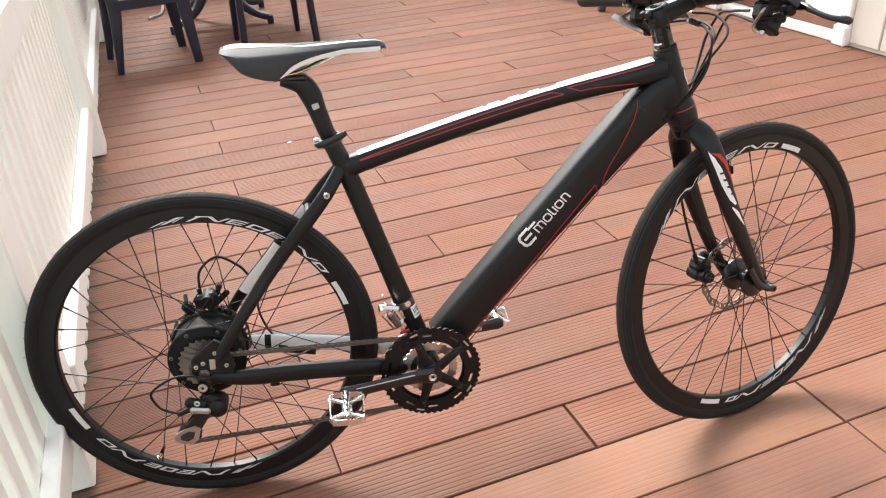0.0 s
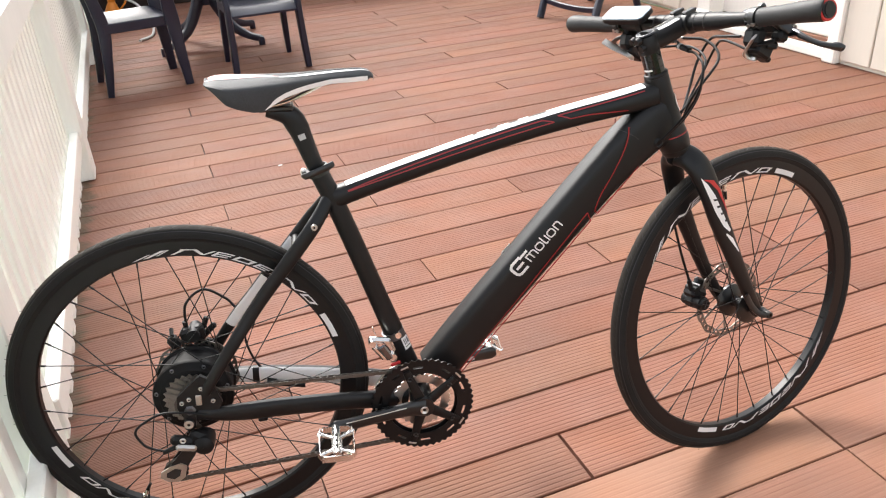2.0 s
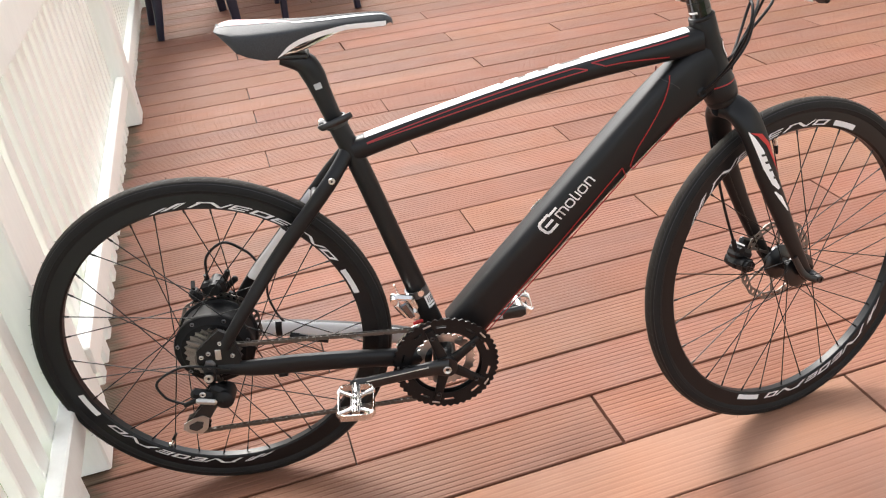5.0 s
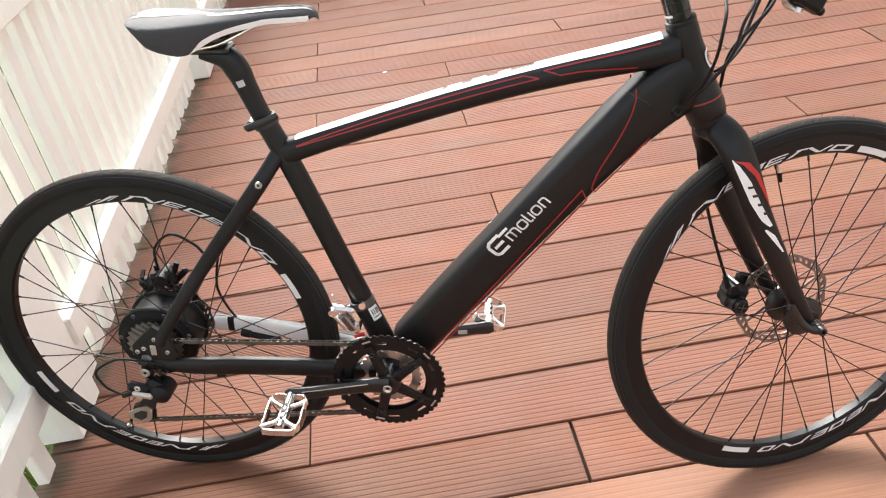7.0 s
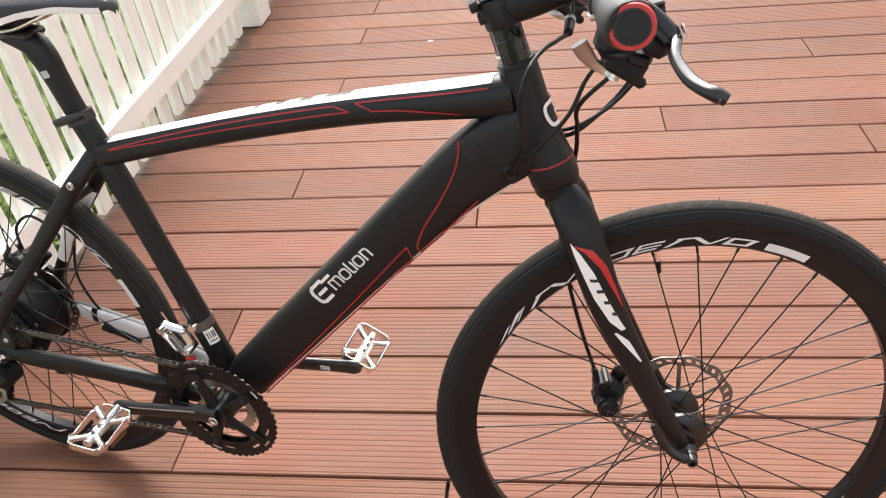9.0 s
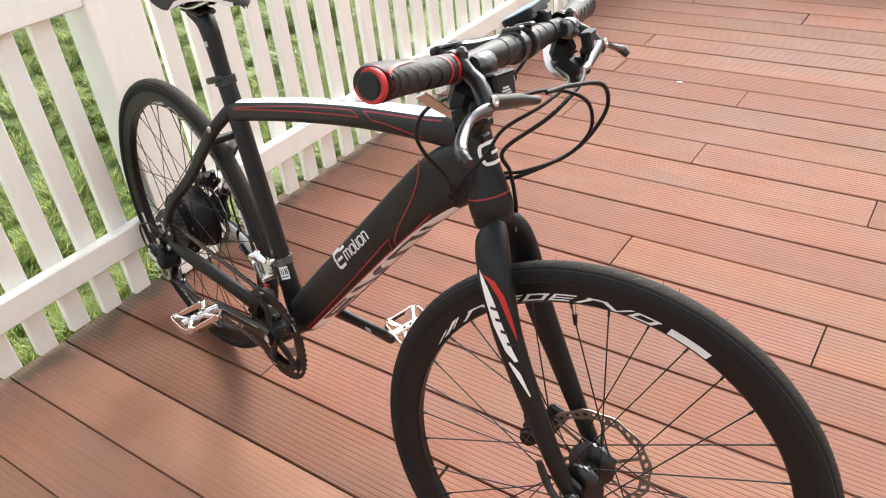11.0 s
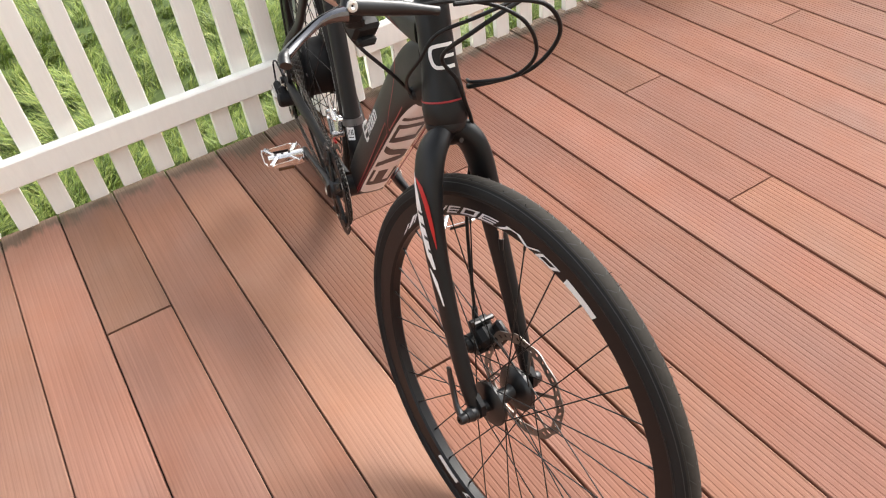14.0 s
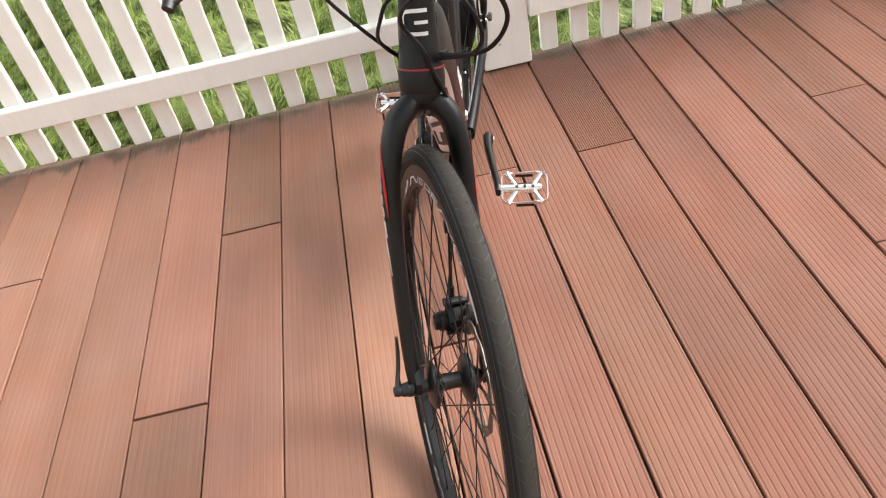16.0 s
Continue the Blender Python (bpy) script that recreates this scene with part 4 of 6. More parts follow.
def build_wheels():
    fw = build_wheel("front_wheel", FRONT, STEER, ((-0.029, 0.032), (0.024, 0.033)), 32, (106.5, 288.5), 100.0, 1)
    hub = Shape().lathe([(0.004, -0.047), (0.009, -0.047), (0.010, -0.036), (0.027, -0.034), (0.035, -0.030), (0.035, -0.025), (0.024, -0.020), (0.0125, -0.014), (0.0115, 0.006), (0.0125, 0.012), (0.030, 0.016), (0.036, 0.021), (0.036, 0.027), (0.024, 0.031), (0.014, 0.036), (0.009, 0.044), (0.004, 0.044)],
                        (0, 0, 0), (0, 1, 0), 32)
    part("hub", hub, M_BLACK, fw, "black hub with wide flanges")
    brake_disc(fw, 0.0345, 0.086)
    rw = build_wheel("rear_wheel", REAR, None, ((-0.028, 0.071), (0.030, 0.071)), 36, (58.0, 239.0), 238.0, 2)
    motor = Shape().lathe([(0.010, -0.046), (0.028, -0.044), (0.046, -0.040), (0.060, -0.038), (0.064, -0.034), (0.0735, -0.031), (0.0755, -0.028), (0.0755, -0.023), (0.0705, -0.021), (0.0705, 0.023), (0.0755, 0.026), (0.0755, 0.031), (0.064, 0.035), (0.040, 0.041), (0.012, 0.046)],
                          (0, 0, 0), (0, 1, 0), 56)
    mo = part("hub_motor", motor, M_COVER, rw, "round black hub motor")
    for i in range(7):
        a = 2 * math.pi * i / 7 + 0.2
        part("bolt", Shape().lathe([(0.0015, 0.002), (0.0032, 0.0025), (0.0046, 0.0)], (math.cos(a) * 0.067, -0.033, math.sin(a) * 0.067), (0, -1, 0), 10), M_GREY, mo)
    # sprockets
    cassette_y = -0.0405
    for k, teeth in enumerate((25, 23, 21, 19, 17, 15, 13, 11)):
        r = 0.00204 * teeth
        out = []
        for i in range(teeth * 4):
            a = 2 * math.pi * i / (teeth * 4)
            q = r + (0.0034, 0.0002, -0.0022, 0.0002)[i % 4]
            out.append((math.cos(a) * q, math.sin(a) * q))
        m = Matrix.Translation((0, cassette_y - 0.0030 * k, 0)) @ Matrix.Rotation(radians(90), 4, "X")
        part("sprocket", Shape().plate(out, 0.0016, m), M_DISC, rw, smooth=0)
        part("spacer", Shape().rod((0, cassette_y - 0.0030 * k, 0), (0, cassette_y - 0.0030 * (k + 1), 0), r - 0.0052, n=24), M_INK, rw)
    brake_disc(rw, 0.0480)
    axle = Shape().rod((0, -0.084, 0), (0, 0.084, 0), 0.006, n=14)
    for sy in (-1, 1):
        axle.lathe([(0.0065, 0.0), (0.011, 0.0), (0.011, 0.007), (0.008, 0.010), (0.006, 0.010)], (0, sy * 0.0745, 0), (0, sy, 0), 6)
    part("axle", axle, M_GREY, rw)


build_wheels()


# ---- fork, stem and bars, turned with the steering ----
def steered(name, shape, material, label="", smooth=35):
    return part(name, shape, material, bike, label, smooth, STEER)


def build_fork():
    s = Shape()
    s.lathe([(0.010, 0.004), (0.0275, 0.003), (0.0278, -0.003), (0.0255, -0.008), (0.018, -0.012), (0.001, -0.013)], (1.0215, 0, 0.703), STEER_AXIS, 32)
    crown = steered("fork_crown", s, M_FRAME)
    part("bolt_hole", Shape().lathe([(0.0001, 0.0008), (0.0035, 0.0008)], (1.0545, 0, 0.6925), (0.98, 0, 0.2), 14), M_INK, crown)
    for sy in (-1, 1):
        # the left leg stands a little closer in below the crown
        span = ((0.004, 0.024, 0.0400, 0.0505, 0.0540, 0.0555, 0.0550, 0.0540, 0.0530) if sy < 0 else (0.004, 0.022, 0.0350, 0.0440, 0.0490, 0.0535, 0.0550, 0.0540, 0.0530))
        run = ((1.024, 0.692, 0.015, 0.0230), (1.032, 0.686, 0.0160, 0.0240), (1.042, 0.667, 0.0150, 0.0248), (1.057, 0.625, 0.0132, 0.0235), (1.079, 0.560, 0.0120, 0.0210), (1.115, 0.480, 0.0110, 0.0175), (1.151, 0.405, 0.0105, 0.0145), (1.179, 0.352, 0.0095, 0.0125), (1.1915, 0.332, 0.007, 0.011))
        leg = Tube([(x, sy * y, z, w, d) for y, (x, z, w, d) in zip(span, run)], 20, 2.3, 7)
        lg = steered("fork_leg", leg.into(Shape()), M_FRAME)
        out = 0 if sy > 0 else 180
        k = 1 if sy > 0 else -1
        white, red = Shape(), Shape()
        def blade(shape, rows, lift):
            vs = []
            for u, a0, a1 in rows:
                for i in range(4):
                    vs.append(leg.at(u, out + k * (a0 + (a1 - a0) * i / 3), lift)[0])
            shape.add(vs, [(4 * r + i, 4 * r + i + 1, 4 * r + i + 5, 4 * r + i + 4) for r in range(len(rows) - 1) for i in range(3)])
        blade(white, [(0.30, -36, -35), (0.34, -38, -18), (0.40, -34, -2), (0.46, -26, 6), (0.52, -8, 18), (0.545, 10, 26)], 0.0007)
        blade(white, [(0.545, -12, -4), (0.57, -2, 18), (0.62, 22, 30)], 0.0007)
        blade(red, [(0.31, -30, -29), (0.34, -6, 12), (0.39, 14, 36), (0.45, 32, 50), (0.50, 48, 52)], 0.0012)
        part("white_blade", white, M_WHITE, lg, "white painted blade shape")
        part("red_blade", red, M_RED, lg, "red painted blade shape")
        for u in (0.41, 0.44, 0.47, 0.50):
            part("dark_bar", leg.patch(Shape(), u, u + 0.008, out + k * (-18 + (u - 0.41) * 260), out + k * (2 + (u - 0.41) * 260), 2, 3, 0.0014, 0.006), M_INK, lg)
        tip = [(1.174, 0.352), (1.186, 0.361), (1.203, 0.350), (1.207, 0.332), (1.199, 0.320), (1.186, 0.322), (1.176, 0.336)]
        part("fork_end", flat_shapes([tip], sy * 0.050, 0.008), M_FRAME, lg)
    nut = Shape().lathe([(0.003, -0.0850), (0.0068, -0.0845), (0.0080, -0.0800), (0.0080, -0.0735), (0.0095, -0.0730), (0.0100, -0.066), (0.0115, -0.064), (0.0115, -0.056), (0.006, -0.054)], FRONT, (0, 1, 0), 18)
    q = steered("quick_release", nut, M_BLACK, "black quick release with a flat lever")
    lever = Tube([(1.188, -0.077, 0.334, 0.005, 0.007), (1.174, -0.0745, 0.340, 0.0034, 0.0062), (1.162, -0.071, 0.352, 0.0030, 0.0062), (1.151, -0.069, 0.370, 0.0028, 0.0064), (1.143, -0.0685, 0.388, 0.0022, 0.0048)], 10, 2.5)
    part("lever", lever.into(Shape()), M_BLACK, q)
    part("end_nut", Shape().lathe([(0.006, 0.054), (0.0105, 0.055), (0.0105, 0.062), (0.008, 0.068), (0.003, 0.069)], FRONT, (0, 1, 0), 18), M_BLACK, q)
    # disc brake caliper behind the left leg
    cal = Shape()
    cal.box((0.036, 0.032, 0.046), pose(1.102, 0.033, 0.362, 0, 30, 0), 0.008)
    cal.box((0.022, 0.034, 0.022), pose(1.092, 0.034, 0.376, 0, 30, 0), 0.006)
    cal.rod((1.098, 0.006, 0.356), (1.098, 0.056, 0.356), 0.0150, n=20)
    c = steered("brake_caliper", cal, M_PLASTIC, "black disc brake caliper")
    part("pad_adjuster", Shape().lathe([(0.004, -0.002), (0.0115, -0.0015), (0.0125, 0.003), (0.0125, 0.008)], (1.098, 0.000, 0.356), (0, 1, 0), 20), M_PLASTIC, c)
    part("adjuster_cross", Shape().box((0.017, 0.001, 0.0012), pose(1.098, -0.0022, 0.356, 0, 20, 0)).box((0.0012, 0.001, 0.017), pose(1.098, -0.0022, 0.356, 0, 20, 0)), M_GREY, c)
    part("adjuster", Shape().rod((1.090, 0.014, 0.386), (1.090, 0.044, 0.386), 0.0065, n=12), M_PLASTIC, c)
    part("hose_end", Shape().rod((1.086, 0.028, 0.384), (1.080, 0.028, 0.408), 0.0048, n=10), M_PLASTIC, c)
    part("mount", Shape().box((0.034, 0.012, 0.050), pose(1.120, 0.046, 0.372, 0, 26, 0), 0.004), M_BLACK, c)
    for x, z in ((1.112, 0.344), (1.098, 0.392)):
        part("bolt", Shape().rod((x, 0.014, z), (x, 0.050, z), 0.0045, n=8), M_BLACK, c)


build_fork()


def build_cockpit():
    top = Vector((1.0215, 0, 0.703)) + STEER_AXIS * 0.151
    sp = Shape().lathe([(0.012, 0.004), (0.0182, 0.004), (0.0182, 0.017), (0.0186, 0.0175), (0.0182, 0.018), (0.0182, 0.032), (0.0186, 0.0325), (0.0182, 0.033), (0.0182, 0.046), (0.012, 0.046)], top, STEER_AXIS, 32)
    h = steered("headset", sp, M_GLOSS, "stack of glossy black spacer rings")
    part("headset_cup", Shape().lathe([(0.012, 0.0), (0.0222, 0.0), (0.0222, 0.0045), (0.0210, 0.0062), (0.0185, 0.0070)], top, STEER_AXIS, 32), M_FRAME, h)
    side, behind = Vector((0, 1, 0)), STEER_AXIS.cross(Vector((0, 1, 0)))
    arc = [(math.cos(radians(w)) * behind - math.sin(radians(w)) * side) for w in range(-14, 44, 6)]
    part("white_mark", Shape().ribbon([top + STEER_AXIS * 0.0165 + v * 0.0190 for v in arc], arc, 0.0035), M_WHITE, h, "short white printed mark")
    a = top + STEER_AXIS * 0.046
    b = top + STEER_AXIS * 0.076
    clampb = Vector((1.042, 0, 0.9335))
    s = Shape().lathe([(0.012, 0.0), (0.0195, 0.0), (0.0200, 0.002), (0.0200, 0.028), (0.0188, 0.031), (0.001, 0.032)], a, STEER_AXIS, 28)
    mid = a.lerp(b, 0.5)
    neck = Tube([(mid.x - 0.004, 0, 0.9085, 0.0185, 0.0195), (mid.x + 0.03, 0, 0.9150, 0.0175, 0.0185), (1.016, 0, 0.9240, 0.0175, 0.018), (1.036, 0, 0.9305, 0.021, 0.018)], 24, 3.0)
    neck.into(s)
    st = steered("stem", s, M_FRAME, "matt black stem with white stripes")
    for sy in (-1, 1):
        part("white_stripe", neck.patch(Shape(), 0.20, 0.80, 90 - sy * 14, 90 - sy * 40, 20, 4, 0.0006), M_WHITE, st)
        part("clamp", Shape().lathe([(0.016, -0.007), (0.0200, -0.006), (0.0200, 0.006), (0.016, 0.007)], (clampb.x, sy * 0.016, clampb.z), (0, 1, 0), 24), M_BLACK, st)
        part("clamp_ear", Shape().box((0.026, 0.014, 0.006), pose(clampb.x - 0.002, sy * 0.016, clampb.z + 0.0200, 0, -16, 0), 0.002), M_BLACK, st)
        part("bolt", Shape().rod((a.x - 0.018, sy * 0.007, a.z + 0.010), (a.x - 0.027, sy * 0.007, a.z + 0.007), 0.0068, 0.0058, n=14), M_FRAME, st)
        part("bolt", Shape().rod((b.x - 0.019, sy * 0.007, b.z - 0.006), (b.x - 0.027, sy * 0.007, b.z - 0.009), 0.0068, 0.0058, n=14), M_FRAME, st)

    # flat bar, thicker in the middle; its right end stands a little above the left
    def on_bar(x, y, z):
        """x and z are counted from the bar's middle line."""
        return (1.042 + x - 0.040 * y - 0.17 * y * y, y, 0.933 + z - 0.0235 * y + 0.103 * y * y)

    bar = Tube([(*on_bar(0, y, 0), r, r) for y, r in ((-0.312, 0.011), (-0.16, 0.0112), (-0.115, 0.0125), (-0.075, 0.0155), (0.0, 0.0160), (0.075, 0.0155), (0.115, 0.0125), (0.16, 0.0112), (0.312, 0.011))], 20, 2.0, 6, across=(1, 0, 0))
    hb = steered("handlebar", bar.into(Shape()), M_FRAME, "matt black flat handlebar")
    for y in (-0.062, -0.038, 0.038, 0.062):
        part("band", Shape().lathe([(0.0158, -0.0016), (0.0168, 0), (0.0158, 0.0016)], on_bar(0, y, 0), (0, 1, 0), 24), M_INK, hb)
    part("top_cap", Shape().lathe([(0.017, 0.0), (0.0185, 0.002), (0.0165, 0.0045), (0.0125, 0.0035), (0.001, 0.0035)], b + STEER_AXIS * 0.0015, STEER_AXIS, 28), M_GLOSS, st, "glossy black stem cap")
    part("cap_ring", Shape().lathe([(0.0168, 0.0046), (0.0150, 0.0050), (0.0140, 0.0042)], b + STEER_AXIS * 0.0015, STEER_AXIS, 28), M_GREY, st)
    for sy in (-1, 1):
        # rubber grip, wider towards its end, with a flat pad behind for the palm
        def at(x, y, z):
            """A place counted from the bar; what hangs under it hangs a little closer near its middle."""
            y -= 0.0065 * min(max((y - 0.25) / 0.05, 0), 1)
            return on_bar(x, sy * y, z + (0.004 * min(max((0.24 - y) / 0.04, 0), 1) if z < -0.012 else 0))

        rows = []
        for y, wide, tall, back in ((0.178, 0.0150, 0.0150, 0.0), (0.195, 0.0152, 0.0152, 0.0), (0.220, 0.0158, 0.0154, 0.001), (0.250, 0.0172, 0.0160, 0.0025), (0.280, 0.0188, 0.0170, 0.0035), (0.300, 0.0192, 0.0178, 0.003), (0.308, 0.0190, 0.0178, 0.002), (0.3115, 0.0178, 0.0170, 0.001)):
            rows.append((*at(-back, y, back * 0.4), wide, tall))
        gt = Tube(rows, 28, 2.15, 4, across=(1, 0, 0))
        g = steered("grip", gt.into(Shape()), M_GRIP, "black rubber grip with red trim and a flat palm pad")
        ring = [(*at(-0.001, 0.3100, 0), 0.0168, 0.0162), (*at(-0.001, 0.3135, 0), 0.0172, 0.0166), (*at(-0.001, 0.3160, 0), 0.0160, 0.0154)]
        part("red_end_ring", Tube(ring, 32, 2.1, 3, across=(1, 0, 0)).into(Shape()), M_RED, g)
        part("end_plug", Tube([(*at(-0.001, 0.3150, 0), 0.0137, 0.0133), (*at(-0.001, 0.3172, 0), 0.0129, 0.0125)], 24, 2.0, 3, across=(1, 0, 0)).into(Shape()), M_GRIP, g)
        up = 1 if sy < 0 else -1
        trim = Shape()
        gt.patch(trim, 0.0, 0.05, -80, 80, 3, 16, 0.0008)
        part("red_band", trim, M_RED, g)
        part("red_band", gt.line(Shape(), [(0.20, up * 82), (0.165, up * 50), (0.145, up * 10), (0.155, up * -45)], 0.0030, 0.0008), M_RED, g)
        part("red_end_trim", gt.patch(Shape(), 0.955, 0.985, -85, 85, 2, 16, 0.0008), M_RED, g)
        part("red_seam", gt.line(Shape(), [(0.42, up * 72), (0.60, up * 58), (0.80, up * 42), (0.97, up * 34)], 0.0034, 0.0008), M_RED, g)
        for k in range(7):
            u = 0.27 + 0.095 * k
            part("rib_groove", gt.line(Shape(), [(u, up * -60), (u - 0.015, up * -10), (u + 0.005, up * 25), (u + 0.035, up * min(46, 64 - 3 * k))], 0.0022, 0.0004), M_GLOSS, g)
        for k in range(10):
            for j in range(4):
                part("pad_dimple", gt.line(Shape(), [(0.62 + 0.03 * k, up * (88 + 11 * j)), (0.632 + 0.03 * k, up * (88 + 11 * j))], 0.0010, 0.0003), M_INK, g)
        # brake lever: clamp on the bar, bracket down to the pivot, master cylinder with its reservoir, hooked blade
        bl = Shape().lathe([(0.011, -0.007), (0.0172, -0.006), (0.0172, 0.006), (0.011, 0.007)], at(0, 0.1685, 0), (0, 1, 0), 24)
        bl.box((0.012, 0.013, 0.016), Matrix.Translation(at(0.010, 0.1690, 0.014)), 0.004)
        Tube([(*at(0.008, 0.170, 0.008), 0.0065, 0.0075), (*at(0.022, 0.172, -0.004), 0.0062, 0.0085), (*at(0.034, 0.177, -0.014), 0.0066, 0.0090), (*at(0.046, 0.185, -0.026), 0.0075, 0.0095), (*at(0.052, 0.192, -0.034), 0.0060, 0.0080)], 14, 2.6, 5, across=(0, 1, 0)).into(bl)
        br = steered("brake_lever", bl, M_BLACK, "black brake lever with its reservoir")
        part("clamp_bolt", Shape().rod(at(0.020, 0.163, -0.008), at(0.026, 0.163, -0.010), 0.0046, n=12), M_STEEL, br)
        cyl = Tube([(*at(0.050, 0.190, -0.029), 0.0080, 0.0085), (*at(0.052, 0.168, -0.032), 0.0085, 0.0090), (*at(0.055, 0.135, -0.036), 0.0078, 0.0085), (*at(0.059, 0.108, -0.040), 0.0056, 0.0060), (*at(0.063, 0.088, -0.043), 0.0046, 0.0046)], 16, 2.3, 6)
        part("master_cylinder", cyl.into(Shape()), M_BLACK, br)
        box = Matrix.Translation(at(0.046, 0.150, -0.019)) @ pose(0, 0, 0, 0, -14, sy * 7)
        part("reservoir", Shape().box((0.014, 0.038, 0.028), box, 0.0035), M_PLASTIC, br, "black fluid reservoir box")
        part("reservoir_lid", Shape().box((0.016, 0.040, 0.004), box @ Matrix.Translation((0, 0, 0.0125)), 0.0018), M_PLASTIC, br)
        for k in range(3):
            part("label_bar", Shape().box((0.0006, 0.011 + 0.004 * k, 0.0017), box @ Matrix.Translation((0.0073, sy * 0.002, -0.002 - 0.0030 * k))), M_LABEL, br)
        droop = (-0.035, -0.0365, -0.0405, -0.0460, -0.0525, -0.057, -0.0595, -0.0630) if sy < 0 else (-0.035, -0.0330, -0.0330, -0.0345, -0.0395, -0.0440, -0.0480, -0.0540)
        blade = ((0.054, 0.192, 0.0065, 0.0080), (0.051, 0.206, 0.0055, 0.0062), (0.0490, 0.220, 0.0050, 0.0044), (0.0515, 0.234, 0.0056, 0.0038), (0.0570, 0.2490, 0.0062, 0.0040), (0.0645, 0.2625, 0.0062, 0.0046), (0.0710, 0.2715, 0.0058, 0.0054), (0.0760, 0.2755, 0.0046, 0.0054))
        lev = Tube([(*at(x, y, z), w, d) for (x, y, w, d), z in zip(blade, droop)], 16, 2.3, 6, across=(1, 0, 0))
        lb = part("lever_blade", lev.into(Shape()), M_LEVER, br, "hooked polished lever blade")
        part("black_back", lev.patch(Shape(), 0.22, 0.97, 95, 265, 24, 10, 0.0004), M_BLACK, lb, "black painted back of the blade")
        part("blade_tip", Tube([(*at(0.066, 0.2650, droop[5] - 0.0008), 0.0046, 0.0058), (*at(0.0725, 0.2722, droop[6] - 0.0006), 0.0056, 0.0068), (*at(0.0795, 0.2755, droop[7] - 0.0010), 0.0050, 0.0062)], 14, 2.2, 5, across=(1, 0, 0)).into(Shape()), M_BLACK, lb, "black rounded tip")
        part("pivot_bolt", Shape().lathe([(0.0012, 0.0002), (0.0030, 0.0016), (0.0056, 0.0012), (0.0062, 0.0)], at(0.0605, 0.190, -0.026), (1, 0, 0.35), 16), M_STEEL, br)
        part("hinge", Shape().box((0.022, 0.024, 0.017), Matrix.Translation(at(0.040, 0.180, -0.040)) @ pose(0, 0, 0, 0, 20, 0), 0.005), M_PLASTIC, br)
        # shifter pod beneath the bar, its bright gear window ahead of the bar
        pod = Shape().box((0.030, 0.032, 0.034), Matrix.Translation(at(0.008, 0.156, -0.036)) @ pose(0, 0, 0, 0, 14, 0), 0.008)
        pod.box((0.036, 0.030, 0.024), Matrix.Translation(at(0.019, 0.157, -0.058)) @ pose(0, 0, 0, 0, 32, 0), 0.004)
        pod.box((0.026, 0.022, 0.010), Matrix.Translation(at(0.026, 0.157, -0.071)) @ pose(0, 0, 0, 0, 32, 0), 0.003)
        pod.box((0.020, 0.020, 0.012), Matrix.Translation(at(0.030, 0.170, -0.052)) @ pose(0, 0, 0, 0, 10, sy * 24), 0.003)
        pod.box((0.014, 0.014, 0.022), Matrix.Translation(at(0.004, 0.157, -0.018)), 0.004)
        sh = steered("gear_shifter", pod, M_PLASTIC, "black gear shifter pod under the bar")
        trig = Tube([(*at(0.011, 0.149, -0.071), 0.0040, 0.0024), (*at(0.002, 0.1465, -0.066), 0.0046, 0.0024), (*at(-0.008, 0.152, -0.0585), 0.0056, 0.0022), (*at(-0.018, 0.170, -0.046), 0.0072, 0.0020), (*at(-0.026, 0.1885, -0.033), 0.0072, 0.0018)], 12, 2.8, 5, across=(1, 0, 0.6))
        part("trigger", trig.into(Shape()), M_STEEL, sh, "bright trigger blade")
        trig = Tube([(*at(0.000, 0.160, -0.048), 0.005, 0.003), (*at(0.010, 0.176, -0.047), 0.006, 0.003), (*at(0.018, 0.190, -0.044), 0.006, 0.0025)], 12, 2.6, 5)
        part("trigger", trig.into(Shape()), M_PLASTIC, sh)
        part("cover_screw", Shape().rod(at(0.010, 0.152, -0.0745), at(0.012, 0.152, -0.069), 0.0050, n=12), M_STEEL, sh)
        for y, z in ((0.1635, -0.010), (0.1725, -0.009)):
            part("clamp_screw", Shape().rod(at(-0.0110, y, z - 0.004), at(-0.0150, y, z - 0.006), 0.0034, n=10), M_STEEL, br)
        win = Tube([(*at(0.016, 0.122, 0.001), 0.008, 0.009), (*at(0.018, 0.128, 0.001), 0.0115, 0.0130), (*at(0.018, 0.146, 0.001), 0.0120, 0.0135), (*at(0.016, 0.155, 0.001), 0.009, 0.010)], 18, 2.5, 5)
        part("gear_window", win.into(Shape()), M_GREY, sh, "polished rounded gear window")
        for dz in (-0.003, 0.0035):
            part("window_slot", Shape().box((0.001, 0.018, 0.0026), Matrix.Translation(at(0.0300, 0.138, 0.001 + dz)) @ pose(0, 0, 0, 0, dz * -2500, 0), 0.0004), M_INK, sh)
        part("window_ring", Shape().lathe([(0.011, -0.004), (0.0165, -0.003), (0.0165, 0.003), (0.011, 0.004)], at(0, 0.159, 0), (0, 1, 0), 22), M_GLOSS, sh)
    # display on the left of the stem
    dm = Matrix.Translation((1.001, 0.111, 0.953)) @ pose(0, 0, 0, 2, -30, 8)

    def rounded(hx, hy, r):
        return [(sx * (hx - r) + r * math.cos(w), sy * (hy - r) + r * math.sin(w)) for sx, sy, w0 in ((1, 1, 0), (-1, 1, 90), (-1, -1, 180), (1, -1, 270)) for w in [radians(w0 + 15 * k) for k in range(7)]]

